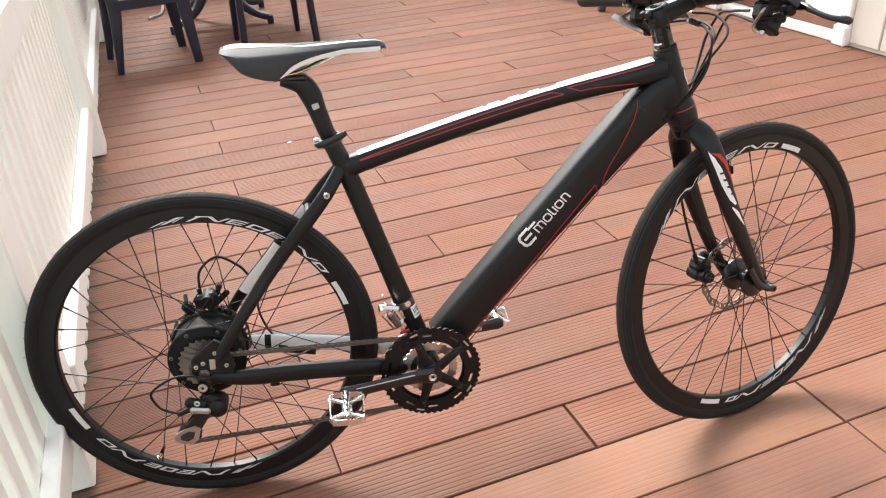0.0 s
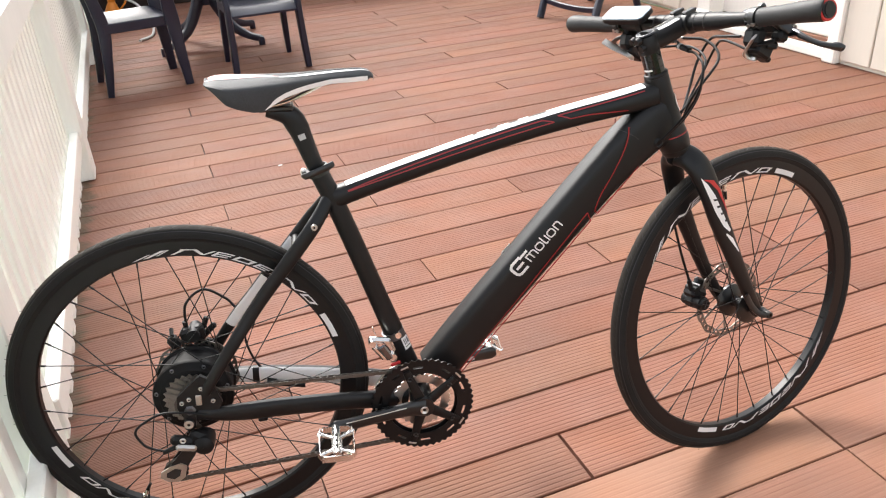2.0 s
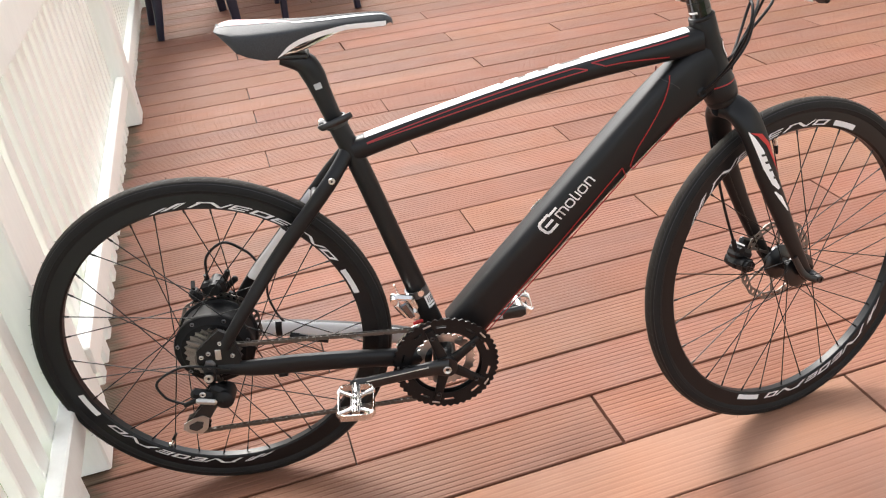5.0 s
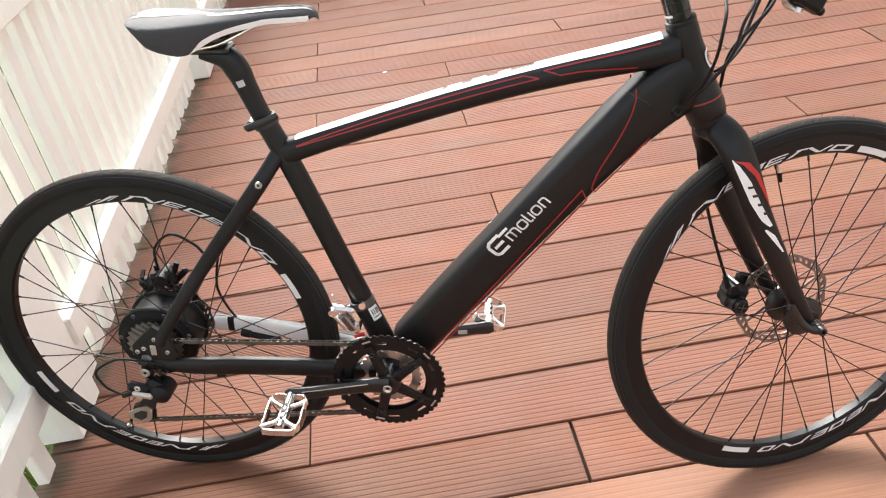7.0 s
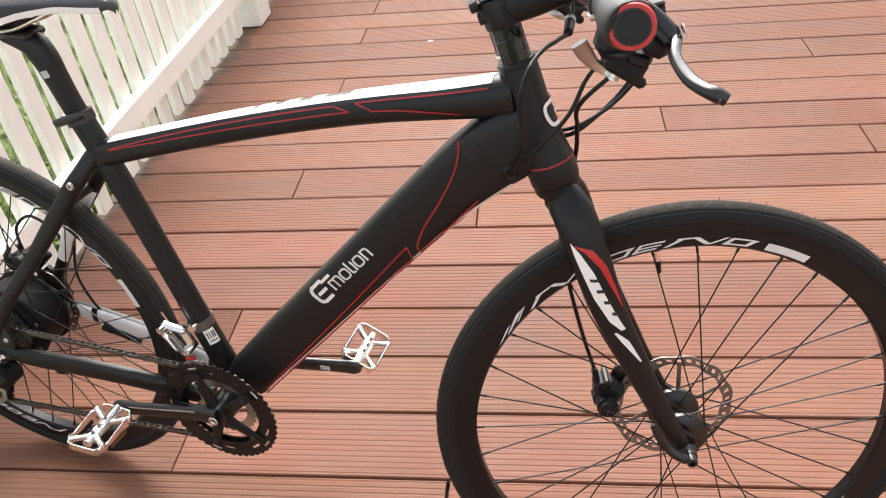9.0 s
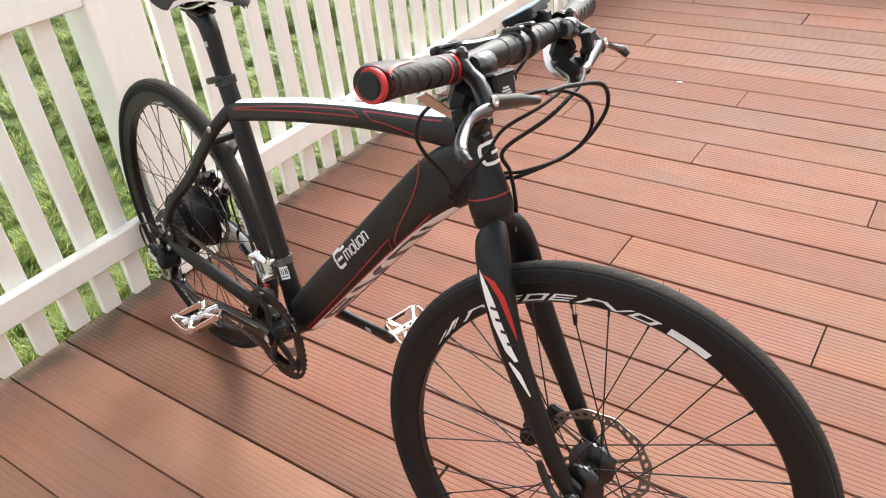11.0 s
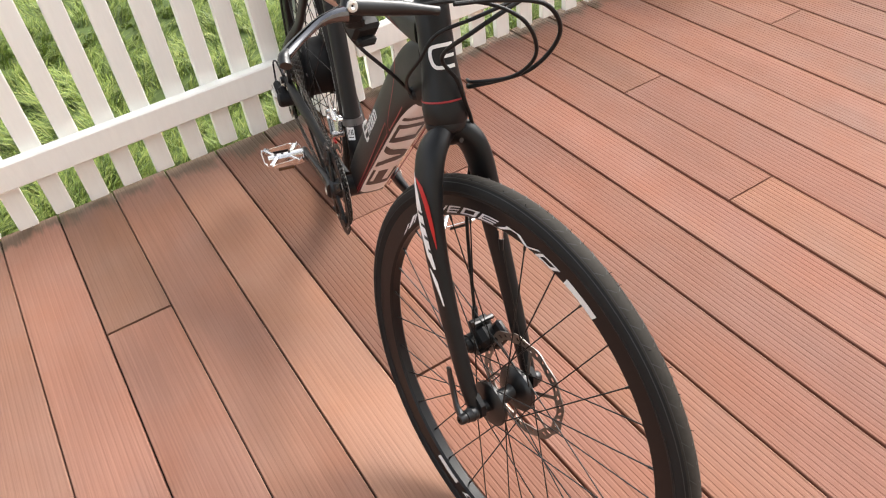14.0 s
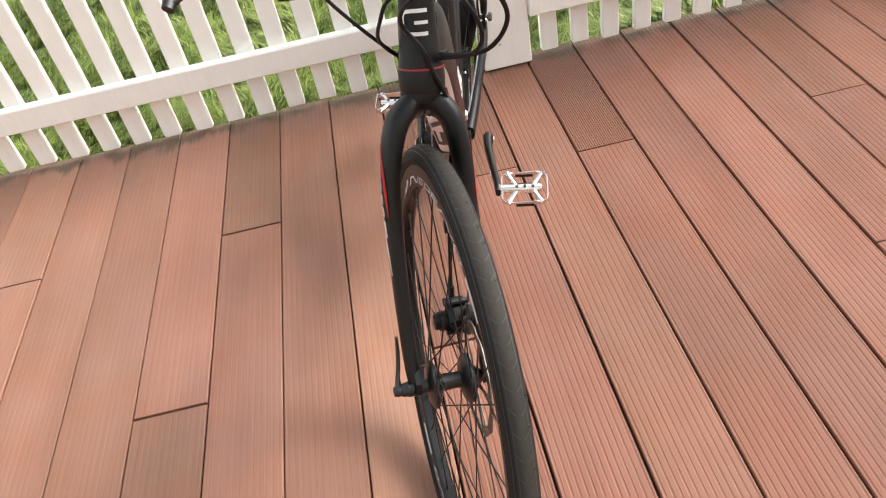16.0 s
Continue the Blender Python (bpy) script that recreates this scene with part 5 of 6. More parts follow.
    d = steered("display", Shape().plate(rounded(0.0225, 0.052, 0.012), 0.008, dm).plate(rounded(0.018, 0.046, 0.010), 0.006, dm @ Matrix.Translation((0, 0, -0.007))), M_PLASTIC, "bicycle display with a grey-blue screen")
    part("screen", Shape().plate(rounded(0.0205, 0.050, 0.011), 0.0015, dm @ Matrix.Translation((0, 0, 0.0047))), M_SCREEN, d)
    part("bracket", Shape().box((0.034, 0.020, 0.016), pose(1.020, 0.105, 0.948, 0, -15, 0), 0.003).lathe([(0.0117, -0.008), (0.0158, -0.007), (0.0158, 0.007), (0.0117, 0.008)], on_bar(0, 0.105, 0), (0, 1, 0), 20), M_PLASTIC, d)


build_cockpit()


def steer_point(p):
    return tuple(STEER @ Vector(p))


def build_cables():
    runs = {
        "brake_hose": [steer_point((1.1097, -0.070, 0.9015)), steer_point((1.120, -0.02, 0.900)), steer_point((1.140, 0.035, 0.892)), (1.112, 0.108, 0.842), (1.085, 0.085, 0.790), (1.043, 0.030, 0.760), (1.012, 0.034, 0.745)],
        "shift_cable": [steer_point((1.056, -0.140, 0.886)), steer_point((1.095, -0.045, 0.896)), steer_point((1.128, 0.010, 0.878)), (1.111, 0.080, 0.826), (1.082, 0.068, 0.785), (1.046, 0.030, 0.767), (1.010, 0.034, 0.752)],
        "front_brake_hose": [steer_point((1.1025, 0.070, 0.8985)), steer_point((1.116, 0.02, 0.892)), steer_point((1.100, -0.028, 0.862)), (1.050, -0.014, 0.812), (1.043, 0.006, 0.775), (1.041, 0.018, 0.740), (1.033, 0.031, 0.697), steer_point((1.030, 0.040, 0.640)), steer_point((1.040, 0.032, 0.560)), steer_point((1.060, 0.030, 0.475)), steer_point((1.080, 0.028, 0.408))],
        "right_gear_cable": [steer_point((1.046, 0.122, 0.882)), steer_point((1.090, 0.050, 0.885)), steer_point((1.082, -0.010, 0.868)), (1.057, -0.022, 0.844), (1.042, -0.039, 0.810), (1.015, -0.048, 0.776), (0.990, -0.042, 0.748), (0.972, -0.030, 0.727)],
        "display_cable": [steer_point((1.024, 0.085, 0.944)), steer_point((1.038, 0.035, 0.912)), steer_point((1.0318, -0.0163, 0.887)), (1.029, -0.038, 0.889), (1.019, -0.072, 0.889), (1.012, -0.106, 0.881), (1.006, -0.118, 0.856), (1.004, -0.104, 0.824), (1.000, -0.068, 0.781), (0.985, -0.044, 0.748), (0.972, -0.030, 0.728)],
    }
    for name, pts in runs.items():
        part("cable", cable(Shape(), pts, 0.0027 if "hose" in name else 0.0024, 10, 8), M_PLASTIC, bike, "black flexible cable housing")
    part("cable_ferrule", Shape().rod(steer_point((1.0987, 0.093, 0.8985)), steer_point((1.1027, 0.069, 0.8985)), 0.0050, 0.0036, n=12), M_STEEL, bike)
    joint = Shape().rod(steer_point((1.0345, 0.006, 0.893)), steer_point((1.028, -0.030, 0.886)), 0.0058, 0.0050, 14)
    cj = part("cable_joint", joint, M_PLASTIC, bike, "black cable connector with a pale ring")
    part("pale_ring", Shape().rod(steer_point((1.0335, 0.001, 0.892)), steer_point((1.0325, -0.005, 0.891)), 0.0062, n=14), M_LABEL, cj)
    # rear: brake hose loop, motor lead with its plug, gear cable at the back
    part("cable", cable(Shape(), [(0.047, 0.060, 0.448), (0.055, 0.062, 0.492), (0.092, 0.066, 0.516), (0.130, 0.068, 0.490), (0.156, 0.060, 0.468), (0.20, 0.055, 0.520)], 0.0027), M_PLASTIC, bike, "black looped brake hose")
    part("cable", cable(Shape(), [(0.185, 0.060, 0.50), (0.160, 0.058, 0.430), (0.154, 0.060, 0.385), (0.172, 0.062, 0.328), (0.210, 0.062, 0.294), (0.25, 0.058, 0.288)], 0.0024), M_PLASTIC, bike, "thin black cable")
    part("motor_plug", Shape().rod((0.196, 0.050, 0.294), (0.255, 0.047, 0.279), 0.0065, 0.0055, 12).rod((0.180, 0.051, 0.299), (0.198, 0.050, 0.294), 0.008, n=12), M_PLASTIC, bike, "black cable plug along the stay")
    part("cable", cable(Shape(), [(0.085, -0.078, 0.324), (0.035, -0.080, 0.340), (-0.006, -0.082, 0.344), (-0.050, -0.084, 0.320), (-0.044, -0.086, 0.290), (-0.028, -0.088, 0.277), (-0.008, -0.092, 0.271)], 0.0024), M_PLASTIC, bike, "black gear cable loop")


build_cables()


# ---- saddle and seat post ----
def build_seat():
    post = Tube([(0.352, 0, 0.720, 0.0152, 0.0152), (0.338, 0, 0.762, 0.0152, 0.0152), (0.3265, 0, 0.804, 0.0158, 0.0170), (0.3190, 0, 0.830, 0.0165, 0.0195), (0.306, 0, 0.851, 0.0175, 0.0185), (0.272, 0, 0.863, 0.0175, 0.012)], 20, 2.2, 6)
    p = part("seat_post", post.into(Shape()), M_FRAME, bike, "matt black seat post")
    mk = Shape()
    post.patch(mk, 0.42, 0.49, 165, 200, 3, 4, 0.0006)
    part("sticker", mk, M_LABEL, p)
    cl = Shape().box((0.060, 0.042, 0.010), pose(0.288, 0, 0.866, 0, 4, 0), 0.003).box((0.030, 0.034, 0.014), pose(0.282, 0, 0.878, 0, 4, 0), 0.004)
    part("rail_clamp", cl, M_BLACK, bike)
    sd = Shape()
    nv = 44
    prof = [(0.180, 0.030, 0.922), (0.186, 0.046, 0.924), (0.203, 0.061, 0.926), (0.23, 0.066, 0.924), (0.26, 0.060, 0.922), (0.30, 0.046, 0.920), (0.34, 0.032, 0.919), (0.39, 0.024, 0.919), (0.43, 0.021, 0.9175), (0.446, 0.0180, 0.9150), (0.454, 0.0130, 0.9105), (0.4585, 0.0070, 0.9040), (0.4600, 0.0025, 0.8975)]
    rows = glide(prof, 7)
    deep_x = (0.180, 0.200, 0.230, 0.255, 0.268, 0.279, 0.295, 0.310, 0.330, 0.349, 0.385, 0.426, 0.448, 0.460)
    deep_z = (0.008, 0.022, 0.034, 0.041, 0.041, 0.037, 0.029, 0.0225, 0.0175, 0.0145, 0.0105, 0.0105, 0.0085, 0.004)
    skirt = lambda x: float(np.interp(x, deep_x, deep_z))
    xs, ws, zs = ([r[i] for r in rows] for i in range(3))

    def hull(x, v, lift=0.0):
        """The point of the saddle's skin at x along and v across: 0 is the middle, 1 the left lower edge."""
        w, z, a = float(np.interp(x, xs, ws)), float(np.interp(x, xs, zs)), abs(v)
        if a < 0.62:
            y, dz = w * (a / 0.62) * 0.96, -0.010 * (a / 0.62) ** 2.4 - 0.004 * math.exp(-(v / 0.12) ** 2) * (1 if x < 0.44 else 0)
            out, up = 0.25 * a, 1.0
        else:
            k = (a - 0.62) / 0.38
            y, dz = w * (0.96 + 0.04 * math.sin(k * math.pi / 2) - 0.12 * k * k), -0.010 - skirt(x) * k
            out, up = 1.0, 0.1
        ends = min(max((x - 0.172) / 0.040, 0.2), 1) * min(max((0.468 - x) / 0.022, 0.35), 1)
        return (x, math.copysign(y + lift * out, v), z + dz * ends + lift * up)

    vs, fs = [], []
    for x, w, z in rows:
        for j in range(nv + 1):
            vs.append(hull(x, 2 * j / nv - 1))
    kk = nv + 1
    for i in range(len(rows) - 1):
        for j in range(nv):
            fs.append((i * kk + j, (i + 1) * kk + j, (i + 1) * kk + j + 1, i * kk + j + 1))
    shell = Shape()
    for f in fs:
        k = len(shell.v)
        shell.v += [vs[t] for t in f]
        shell.f.append((k, k + 1, k + 2, k + 3))

    def panel(x0, x1, low, high, nx=40, na=6, lift=0.0007):
        """A sewn-on field of the skin between two lines across."""
        sh = Shape()
        for i in range(nx + 1):
            x = x0 + (x1 - x0) * i / nx
            for j in range(na + 1):
                sh.v.append(hull(x, low(x) + (high(x) - low(x)) * j / na, lift))
        k = na + 1
        sh.f += [(i * k + j, (i + 1) * k + j, (i + 1) * k + j + 1, i * k + j + 1) for i in range(nx) for j in range(na)]
        return sh

    under = shell
    edge = [vs[i * kk] for i in range(len(rows))], [vs[i * kk + nv] for i in range(len(rows))]
    k = len(under.v)
    for p0, p1 in zip(*edge):
        under.v += [p0, ((p0[0] + p1[0]) / 2, 0, (p0[2] + p1[2]) / 2 + 0.008), p1]
    for i in range(len(rows) - 1):
        for c in (0, 1):
            a = k + i * 3 + c
            under.f.append((a, a + 1, a + 4, a + 3))
    k = len(under.v)
    under.v += [vs[j] for j in range(kk)]
    under.f.append(tuple(range(k, k + kk)))
    def welded(sh, m):
        me = sh.mesh("saddle", m, 0)
        bm = bmesh.new()
        bm.from_mesh(me)
        bmesh.ops.remove_doubles(bm, verts=bm.verts, dist=0.0001)
        bm.to_mesh(me)
        bm.free()
        me.shade_smooth()
        me.set_sharp_from_angle(angle=radians(50))
        return me
    top = new("saddle", welded(shell, M_SADDLE))
    top.parent = bike
    tagged(top, "sporty black saddle with white lower sides and pinkish rear panel")
    wing = lambda x: 0.62 + 0.38 * max(0.03, 1 - 0.0082 * min((x - 0.272) / 0.02, 1) / skirt(x))
    for sy in (-1, 1):
        part("white_panel", panel(0.273, 0.449, lambda x: sy * wing(x), lambda x: sy * 0.998), M_WHITE, top, "white vinyl panel", 60)
        part("edge_line", panel(0.300, 0.456, lambda x: sy * 0.27, lambda x: sy * (0.27 + 0.13 * max(0.0, math.sin(math.pi * (x - 0.300) / 0.156)) ** 0.5), 30, 2), M_WHITE, top, "white vinyl edge line", 60)
    tail = lambda x: 0.30 * max(1 - (x - 0.181) / 0.125, 0.0) ** 0.7
    part("pink_panel", panel(0.181, 0.305, lambda x: -tail(x), tail, 30, 10), M_PINK, top, "pale pink vinyl panel", 60)
    for sy in (-1, 1):
        part("saddle_rail", cable(Shape(), [(0.215, sy * 0.026, 0.897), (0.235, sy * 0.022, 0.880), (0.262, sy * 0.021, 0.873), (0.305, sy * 0.021, 0.876), (0.345, sy * 0.018, 0.889), (0.385, sy * 0.012, 0.902), (0.43, sy * 0.006, 0.905)], 0.0035, 10), M_SILVER, bike, "bright steel saddle rail")
    col = Shape().lathe([(0.0172, -0.008), (0.0205, -0.0075), (0.0205, 0.0075), (0.0172, 0.008)], (0.3435, 0, 0.745), Vector((-0.268, 0, 0.963)), 28)
    col.box((0.016, 0.020, 0.013), pose(0.3225, 0, 0.741, 0, 15, 0), 0.003)
    c = part("seat_clamp", col, M_BLACK, bike, "black quick-release seat clamp")
    part("clamp_lever", Tube([(0.318, -0.014, 0.741, 0.004, 0.006), (0.322, -0.024, 0.744, 0.004, 0.006), (0.342, -0.0285, 0.751, 0.003, 0.006), (0.362, -0.026, 0.757, 0.003, 0.006), (0.372, -0.020, 0.760, 0.003, 0.005)], 10, 2.4).into(Shape()), M_BLACK, c)
    part("clamp_nut", Shape().rod((0.318, 0.010, 0.741), (0.318, 0.020, 0.741), 0.006, n=12), M_STEEL, c)


build_seat()


# ---- cranks, chain and gears ----
def toothed(teeth, r, depth=0.0022):
    out = []
    for i in range(teeth * 4):
        a = 2 * math.pi * i / (teeth * 4)
        q = r + (depth, depth * 0.3, -depth, depth * 0.3)[i % 4]
        out.append((math.cos(a) * q, math.sin(a) * q))
    return out


def ring_plate(outer, inner_r, thick, m):
    """A flat ring with an outer outline and a round hole."""
    s = Shape()
    n = len(outer)
    inner = [(math.cos(2 * math.pi * i / n) * inner_r, math.sin(2 * math.pi * i / n) * inner_r) for i in range(n)]
    for z in (-thick / 2, thick / 2):
        s.v += [tuple(m @ Vector((x, y, z))) for x, y in outer] + [tuple(m @ Vector((x, y, z))) for x, y in inner]
    for i in range(n):
        j = (i + 1) % n
        s.f += [(i, j, n + j, n + i)[::-1], (2 * n + i, 2 * n + j, 3 * n + j, 3 * n + i), (i, j, 2 * n + j, 2 * n + i), (n + i, n + j, 3 * n + j, 3 * n + i)[::-1]]
    return s


def build_cranks():
    to_plane = Matrix.Rotation(radians(90), 4, "X")
    for teeth, r, y, hole in ((48, 0.1005, -0.0610, 0.0872), (38, 0.0775, -0.0530, 0.0655), (28, 0.0565, -0.0450, 0.040)):
        m = Matrix.Translation((CRANK.x, y, CRANK.z)) @ to_plane
        plate = ring_plate(toothed(teeth, r), hole, 0.0025, m)
        if teeth == 48:
            flat = [(math.cos(2 * math.pi * i / 60) * 0.0825, math.sin(2 * math.pi * i / 60) * 0.0825) for i in range(60)]
            inner = ring_plate(flat, 0.0700, 0.0025, m)
            plate.add(inner.v, inner.f)
            for i in range(10):
                t = radians(36 * i)
                plate.box((0.012, 0.0024, 0.030 if i % 2 else 0.038), Matrix.Translation((CRANK.x + math.cos(t) * 0.0855, y, CRANK.z + math.sin(t) * 0.0855)) @ Matrix.Rotation(-t, 4, "Y"))
        ring = part("chainring", plate, M_RIM if teeth > 30 else M_STEEL, bike, "toothed chainring", 0)
        if teeth == 48:
            for a in (18, 90, 162, 234, 306):
                t = radians(a + 18)
                bar = Shape().box((0.016, 0.0012, 0.0035), Matrix.Translation((CRANK.x + math.cos(t) * 0.0925, y - 0.0018, CRANK.z + math.sin(t) * 0.0925)) @ Matrix.Rotation(-(t + math.pi / 2), 4, "Y"), 0.0004)
                part("slot_mark", bar, M_STEEL, ring)
    spider = Shape().rod((CRANK.x, -0.076, CRANK.z), (CRANK.x, -0.040, CRANK.z), 0.021, 0.024, 24)
    sp = part("spider", spider, M_BLACK, bike, "black five-armed crank spider")
    for i in range(5):
        a = radians(180 + 72 * i)
        c, s = math.cos(a), math.sin(a)
        arm = Tube([(CRANK.x + c * 0.012, -0.066, CRANK.z + s * 0.012, 0.005, 0.0115), (CRANK.x + c * 0.045, -0.065, CRANK.z + s * 0.045, 0.0045, 0.0095), (CRANK.x + c * 0.084, -0.0635, CRANK.z + s * 0.084, 0.0035, 0.0075)], 12, 2.6)
        part("arm", arm.into(Shape()), M_RIM, sp)
        part("chainring_bolt", Shape().lathe([(0.002, 0.0015), (0.004, 0.0025), (0.005, 0.0)], (CRANK.x + c * 0.068, -0.0685, CRANK.z + s * 0.068), (0, -1, 0), 10), M_BLACK, sp)
    for sy, dx in ((-1, -1), (1, 1)):
        y0, y1 = sy * 0.073, sy * 0.090
        arm = Tube([(CRANK.x - dx * 0.004, y0, CRANK.z, 0.011, 0.0185), (CRANK.x + dx * 0.03, y0, CRANK.z + 0.001, 0.0085, 0.0150), (CRANK.x + dx * 0.09, sy * 0.080, CRANK.z, 0.0070, 0.0125), (CRANK.x + dx * 0.15, y1 - sy * 0.002, CRANK.z - 0.001, 0.0065, 0.0130), (CRANK.x + dx * 0.1735, y1, CRANK.z - 0.001, 0.0065, 0.0140), (CRANK.x + dx * 0.1850, y1, CRANK.z - 0.001, 0.0050, 0.0085)], 18, 2.7, 6)
        cr = part("crank_arm", arm.into(Shape()), M_BLACK, bike, "glossy black crank arm")
        part("crank_bolt", Shape().lathe([(0.003, -0.001), (0.0055, 0.001), (0.0075, 0.0015), (0.0085, 0.0)], (CRANK.x, sy * 0.0842, CRANK.z), (0, sy, 0), 16), M_STEEL, cr)
        stripe = Shape()
        arm.patch(stripe, 0.22, 0.62, 205 if sy < 0 else -26, 214 if sy < 0 else -34, 8, 1, 0.0006)
        part("bright_edge", stripe, M_STEEL, cr)
        if sy > 0:
            part("label_bar", Shape().box((0.018, 0.001, 0.009), pose(CRANK.x + 0.125, 0.0760, CRANK.z), 0.0003), M_LABEL, cr)
        # alloy cage pedal
        tilt = 5 if sy < 0 else 30
        base = Matrix.Translation((CRANK.x + dx * 0.1745, sy * 0.143, CRANK.z)) @ Matrix.Rotation(radians(tilt), 4, "Y")
        pd = Shape().rod(base @ Vector((0, -sy * 0.054, 0)), base @ Vector((0, sy * 0.034, 0)), 0.0095, 0.0075, 16)
        pd.box((0.020, 0.046, 0.012), base, 0.004)
        for ox in (-1, 1):
            for oy in (-0.030, 0.030):
                p0, p1 = base @ Vector((0, oy * 0.45, 0)), base @ Vector((ox * 0.0325, oy * 1.15, 0))
                Tube([(*p0, 0.0055, 0.0060), (*p0.lerp(p1, 0.5), 0.0042, 0.0048), (*p1, 0.0060, 0.0062)], 12, 2.6, 4, across=(0.2, 0.3, 1)).into(pd)
        pp = part("pedal", pd, M_SILVER, bike, "polished alloy cage pedal")
        for hy in (-0.016, 0.0, 0.016):
            part("hole", Shape().rod(base @ Vector((0.0, hy, 0.0085)), base @ Vector((0.0, hy, 0.0104)), 0.0030, n=12), M_INK, pp)
        cage = Shape()
        loop = []
        for i in range(96):
            a = 2 * math.pi * i / 96
            c, s = math.cos(a), math.sin(a)
            x = math.copysign(abs(c) ** 0.3, c) * 0.0325
            yy = math.copysign(abs(s) ** 0.35, s) * 0.046
            tooth = 0.0026 * math.sin(11 * a) if abs(x) > 0.026 else 0
            loop.append((x, yy, tooth))
        inner = [(x * 0.95, y * 0.955) for x, y, _ in loop]
        k = len(loop)
        for i, (x, yy, tooth) in enumerate(loop):
            for px, py, pz in ((x, yy, -0.0062 - tooth), (x, yy, 0.0066 + tooth), (inner[i][0], inner[i][1], 0.0066 + tooth), (inner[i][0], inner[i][1], -0.0062 - tooth)):
                cage.v.append(tuple(base @ Vector((px, py, pz))))
        for i in range(k):
            j = (i + 1) % k
            for c in range(4):
                d = (c + 1) % 4
                cage.f.append((i * 4 + c, j * 4 + c, j * 4 + d, i * 4 + d))
        part("cage", cage, M_SILVER, pp, "toothed bright cage", 30)
        for ox in (-1, 1):
            part("reflector", Shape().box((0.005, 0.036, 0.009), base @ Matrix.Translation((ox * 0.0318, 0, -0.0100)), 0.0015), M_AMBER if sy < 0 and ox > 0 else M_PLASTIC, pp)
        part("pedal_axle", Shape().rod((CRANK.x + dx * 0.1745, sy * 0.088, CRANK.z), (CRANK.x + dx * 0.1745, sy * 0.100, CRANK.z), 0.0078, n=12), M_STEEL, pp)


build_cranks()


def build_chain():
    """Links along the belt round sprocket, chainring and the two jockey wheels."""
    y_back, y_front = -0.0555, -0.0530
    c1, r1 = Vector((REAR.x, REAR.z)), 0.027
    c2, r2 = Vector((CRANK.x, CRANK.z)), 0.0785
    pu, ru = Vector((0.050, 0.278)), 0.0215
    pl, rl = Vector((0.002, 0.212)), 0.0215
    drop = Vector((-0.006, -0.015))
    path = []
    def arc(c, r, a0, a1, n):
        path.extend(c + r * Vector((math.cos(radians(a0 + (a1 - a0) * i / n)), math.sin(radians(a0 + (a1 - a0) * i / n)))) for i in range(n + 1))
    arc(c2, r2, -95, 96, 50)
    arc(c1, r1, 96, 262, 24)
    arc(pu + drop, ru, 62, -60, 12)
    arc(pl + drop, rl, 130, 265, 12)
    path.append(path[0])
    length = sum((b - a).length for a, b in zip(path, path[1:]))
    n = round(length / 0.0127)
    pts, acc, k = [], 0.0, 0
    cum = [0.0]
    for a, b in zip(path, path[1:]):
        cum.append(cum[-1] + (b - a).length)
    for i in range(n):
        d = length * i / n
        while cum[k + 1] < d:
            k += 1
        f = (d - cum[k]) / max(cum[k + 1] - cum[k], 1e-9)
        q = path[k].lerp(path[k + 1], f)
        w = min(max((q.x - REAR.x) / (CRANK.x - REAR.x), 0), 1)
        pts.append(Vector((q.x, y_back + (y_front - y_back) * w, q.y)))
    s = Shape()
    for i in range(n):
        a, b = pts[i], pts[(i + 1) % n]
        t = (b - a).normalized()
        side = Vector((0, 1, 0)) - t * t.y
        side.normalize()
        up = t.cross(side)
        m = Matrix.Translation((a + b) / 2) @ Matrix((t, side, up)).transposed().to_4x4()
        gap = 0.0033 if i % 2 else 0.0022
        for sg in (-1, 1):
            s.box((0.0190, 0.0011, 0.0075), m @ Matrix.Translation((0, sg * gap, 0)), 0.0005)
        s.rod(a - side * 0.0036, a + side * 0.0036, 0.0026, n=6)
    part("chain", s, M_CHAIN, bike, "brown oiled bicycle chain", 0)
    to_plane = Matrix.Rotation(radians(90), 4, "X")
    y = y_back
    hanger = flat_shapes([[(0.042, 0.352), (0.066, 0.352), (0.060, 0.318), (0.050, 0.308), (0.040, 0.316)]], -0.0735, 0.007)
    hanger.rod((0.050, -0.085, 0.330), (0.050, -0.068, 0.330), 0.009, n=18)
    rd = part("rear_derailleur", hanger, M_BLACK, bike, "black and grey rear derailleur")
    rd.matrix_basis = pose(drop.x, 0, drop.y)
    body = Shape().box((0.038, 0.022, 0.030), pose(0.062, -0.086, 0.298, 0, 35, 0), 0.007).box((0.044, 0.018, 0.020), pose(0.034, -0.092, 0.302, 0, 20, 0), 0.006).lathe([(0.001, 0.0), (0.014, 0.002), (0.0185, 0.006), (0.0195, 0.014), (0.0195, 0.040), (0.001, 0.044)], (0.070, -0.104, 0.287), (0, 1, 0), 24)
    part("parallelogram", body, M_PLASTIC, rd)
    part("bright_link", Shape().box((0.038, 0.010, 0.013), pose(0.040, -0.102, 0.292, 0, 14, 0), 0.004), M_STEEL, rd)
    part("barrel_adjuster", Shape().rod((0.022, -0.094, 0.293), (-0.004, -0.092, 0.283), 0.0052, 0.0044, 12), M_PLASTIC, rd)
    part("pivot_bolt", Shape().lathe([(0.003, 0.001), (0.0055, 0.002), (0.0085, 0.0015), (0.009, 0.0)], (0.050, -0.0852, 0.330), (0, -1, 0), 16), M_STEEL, rd)
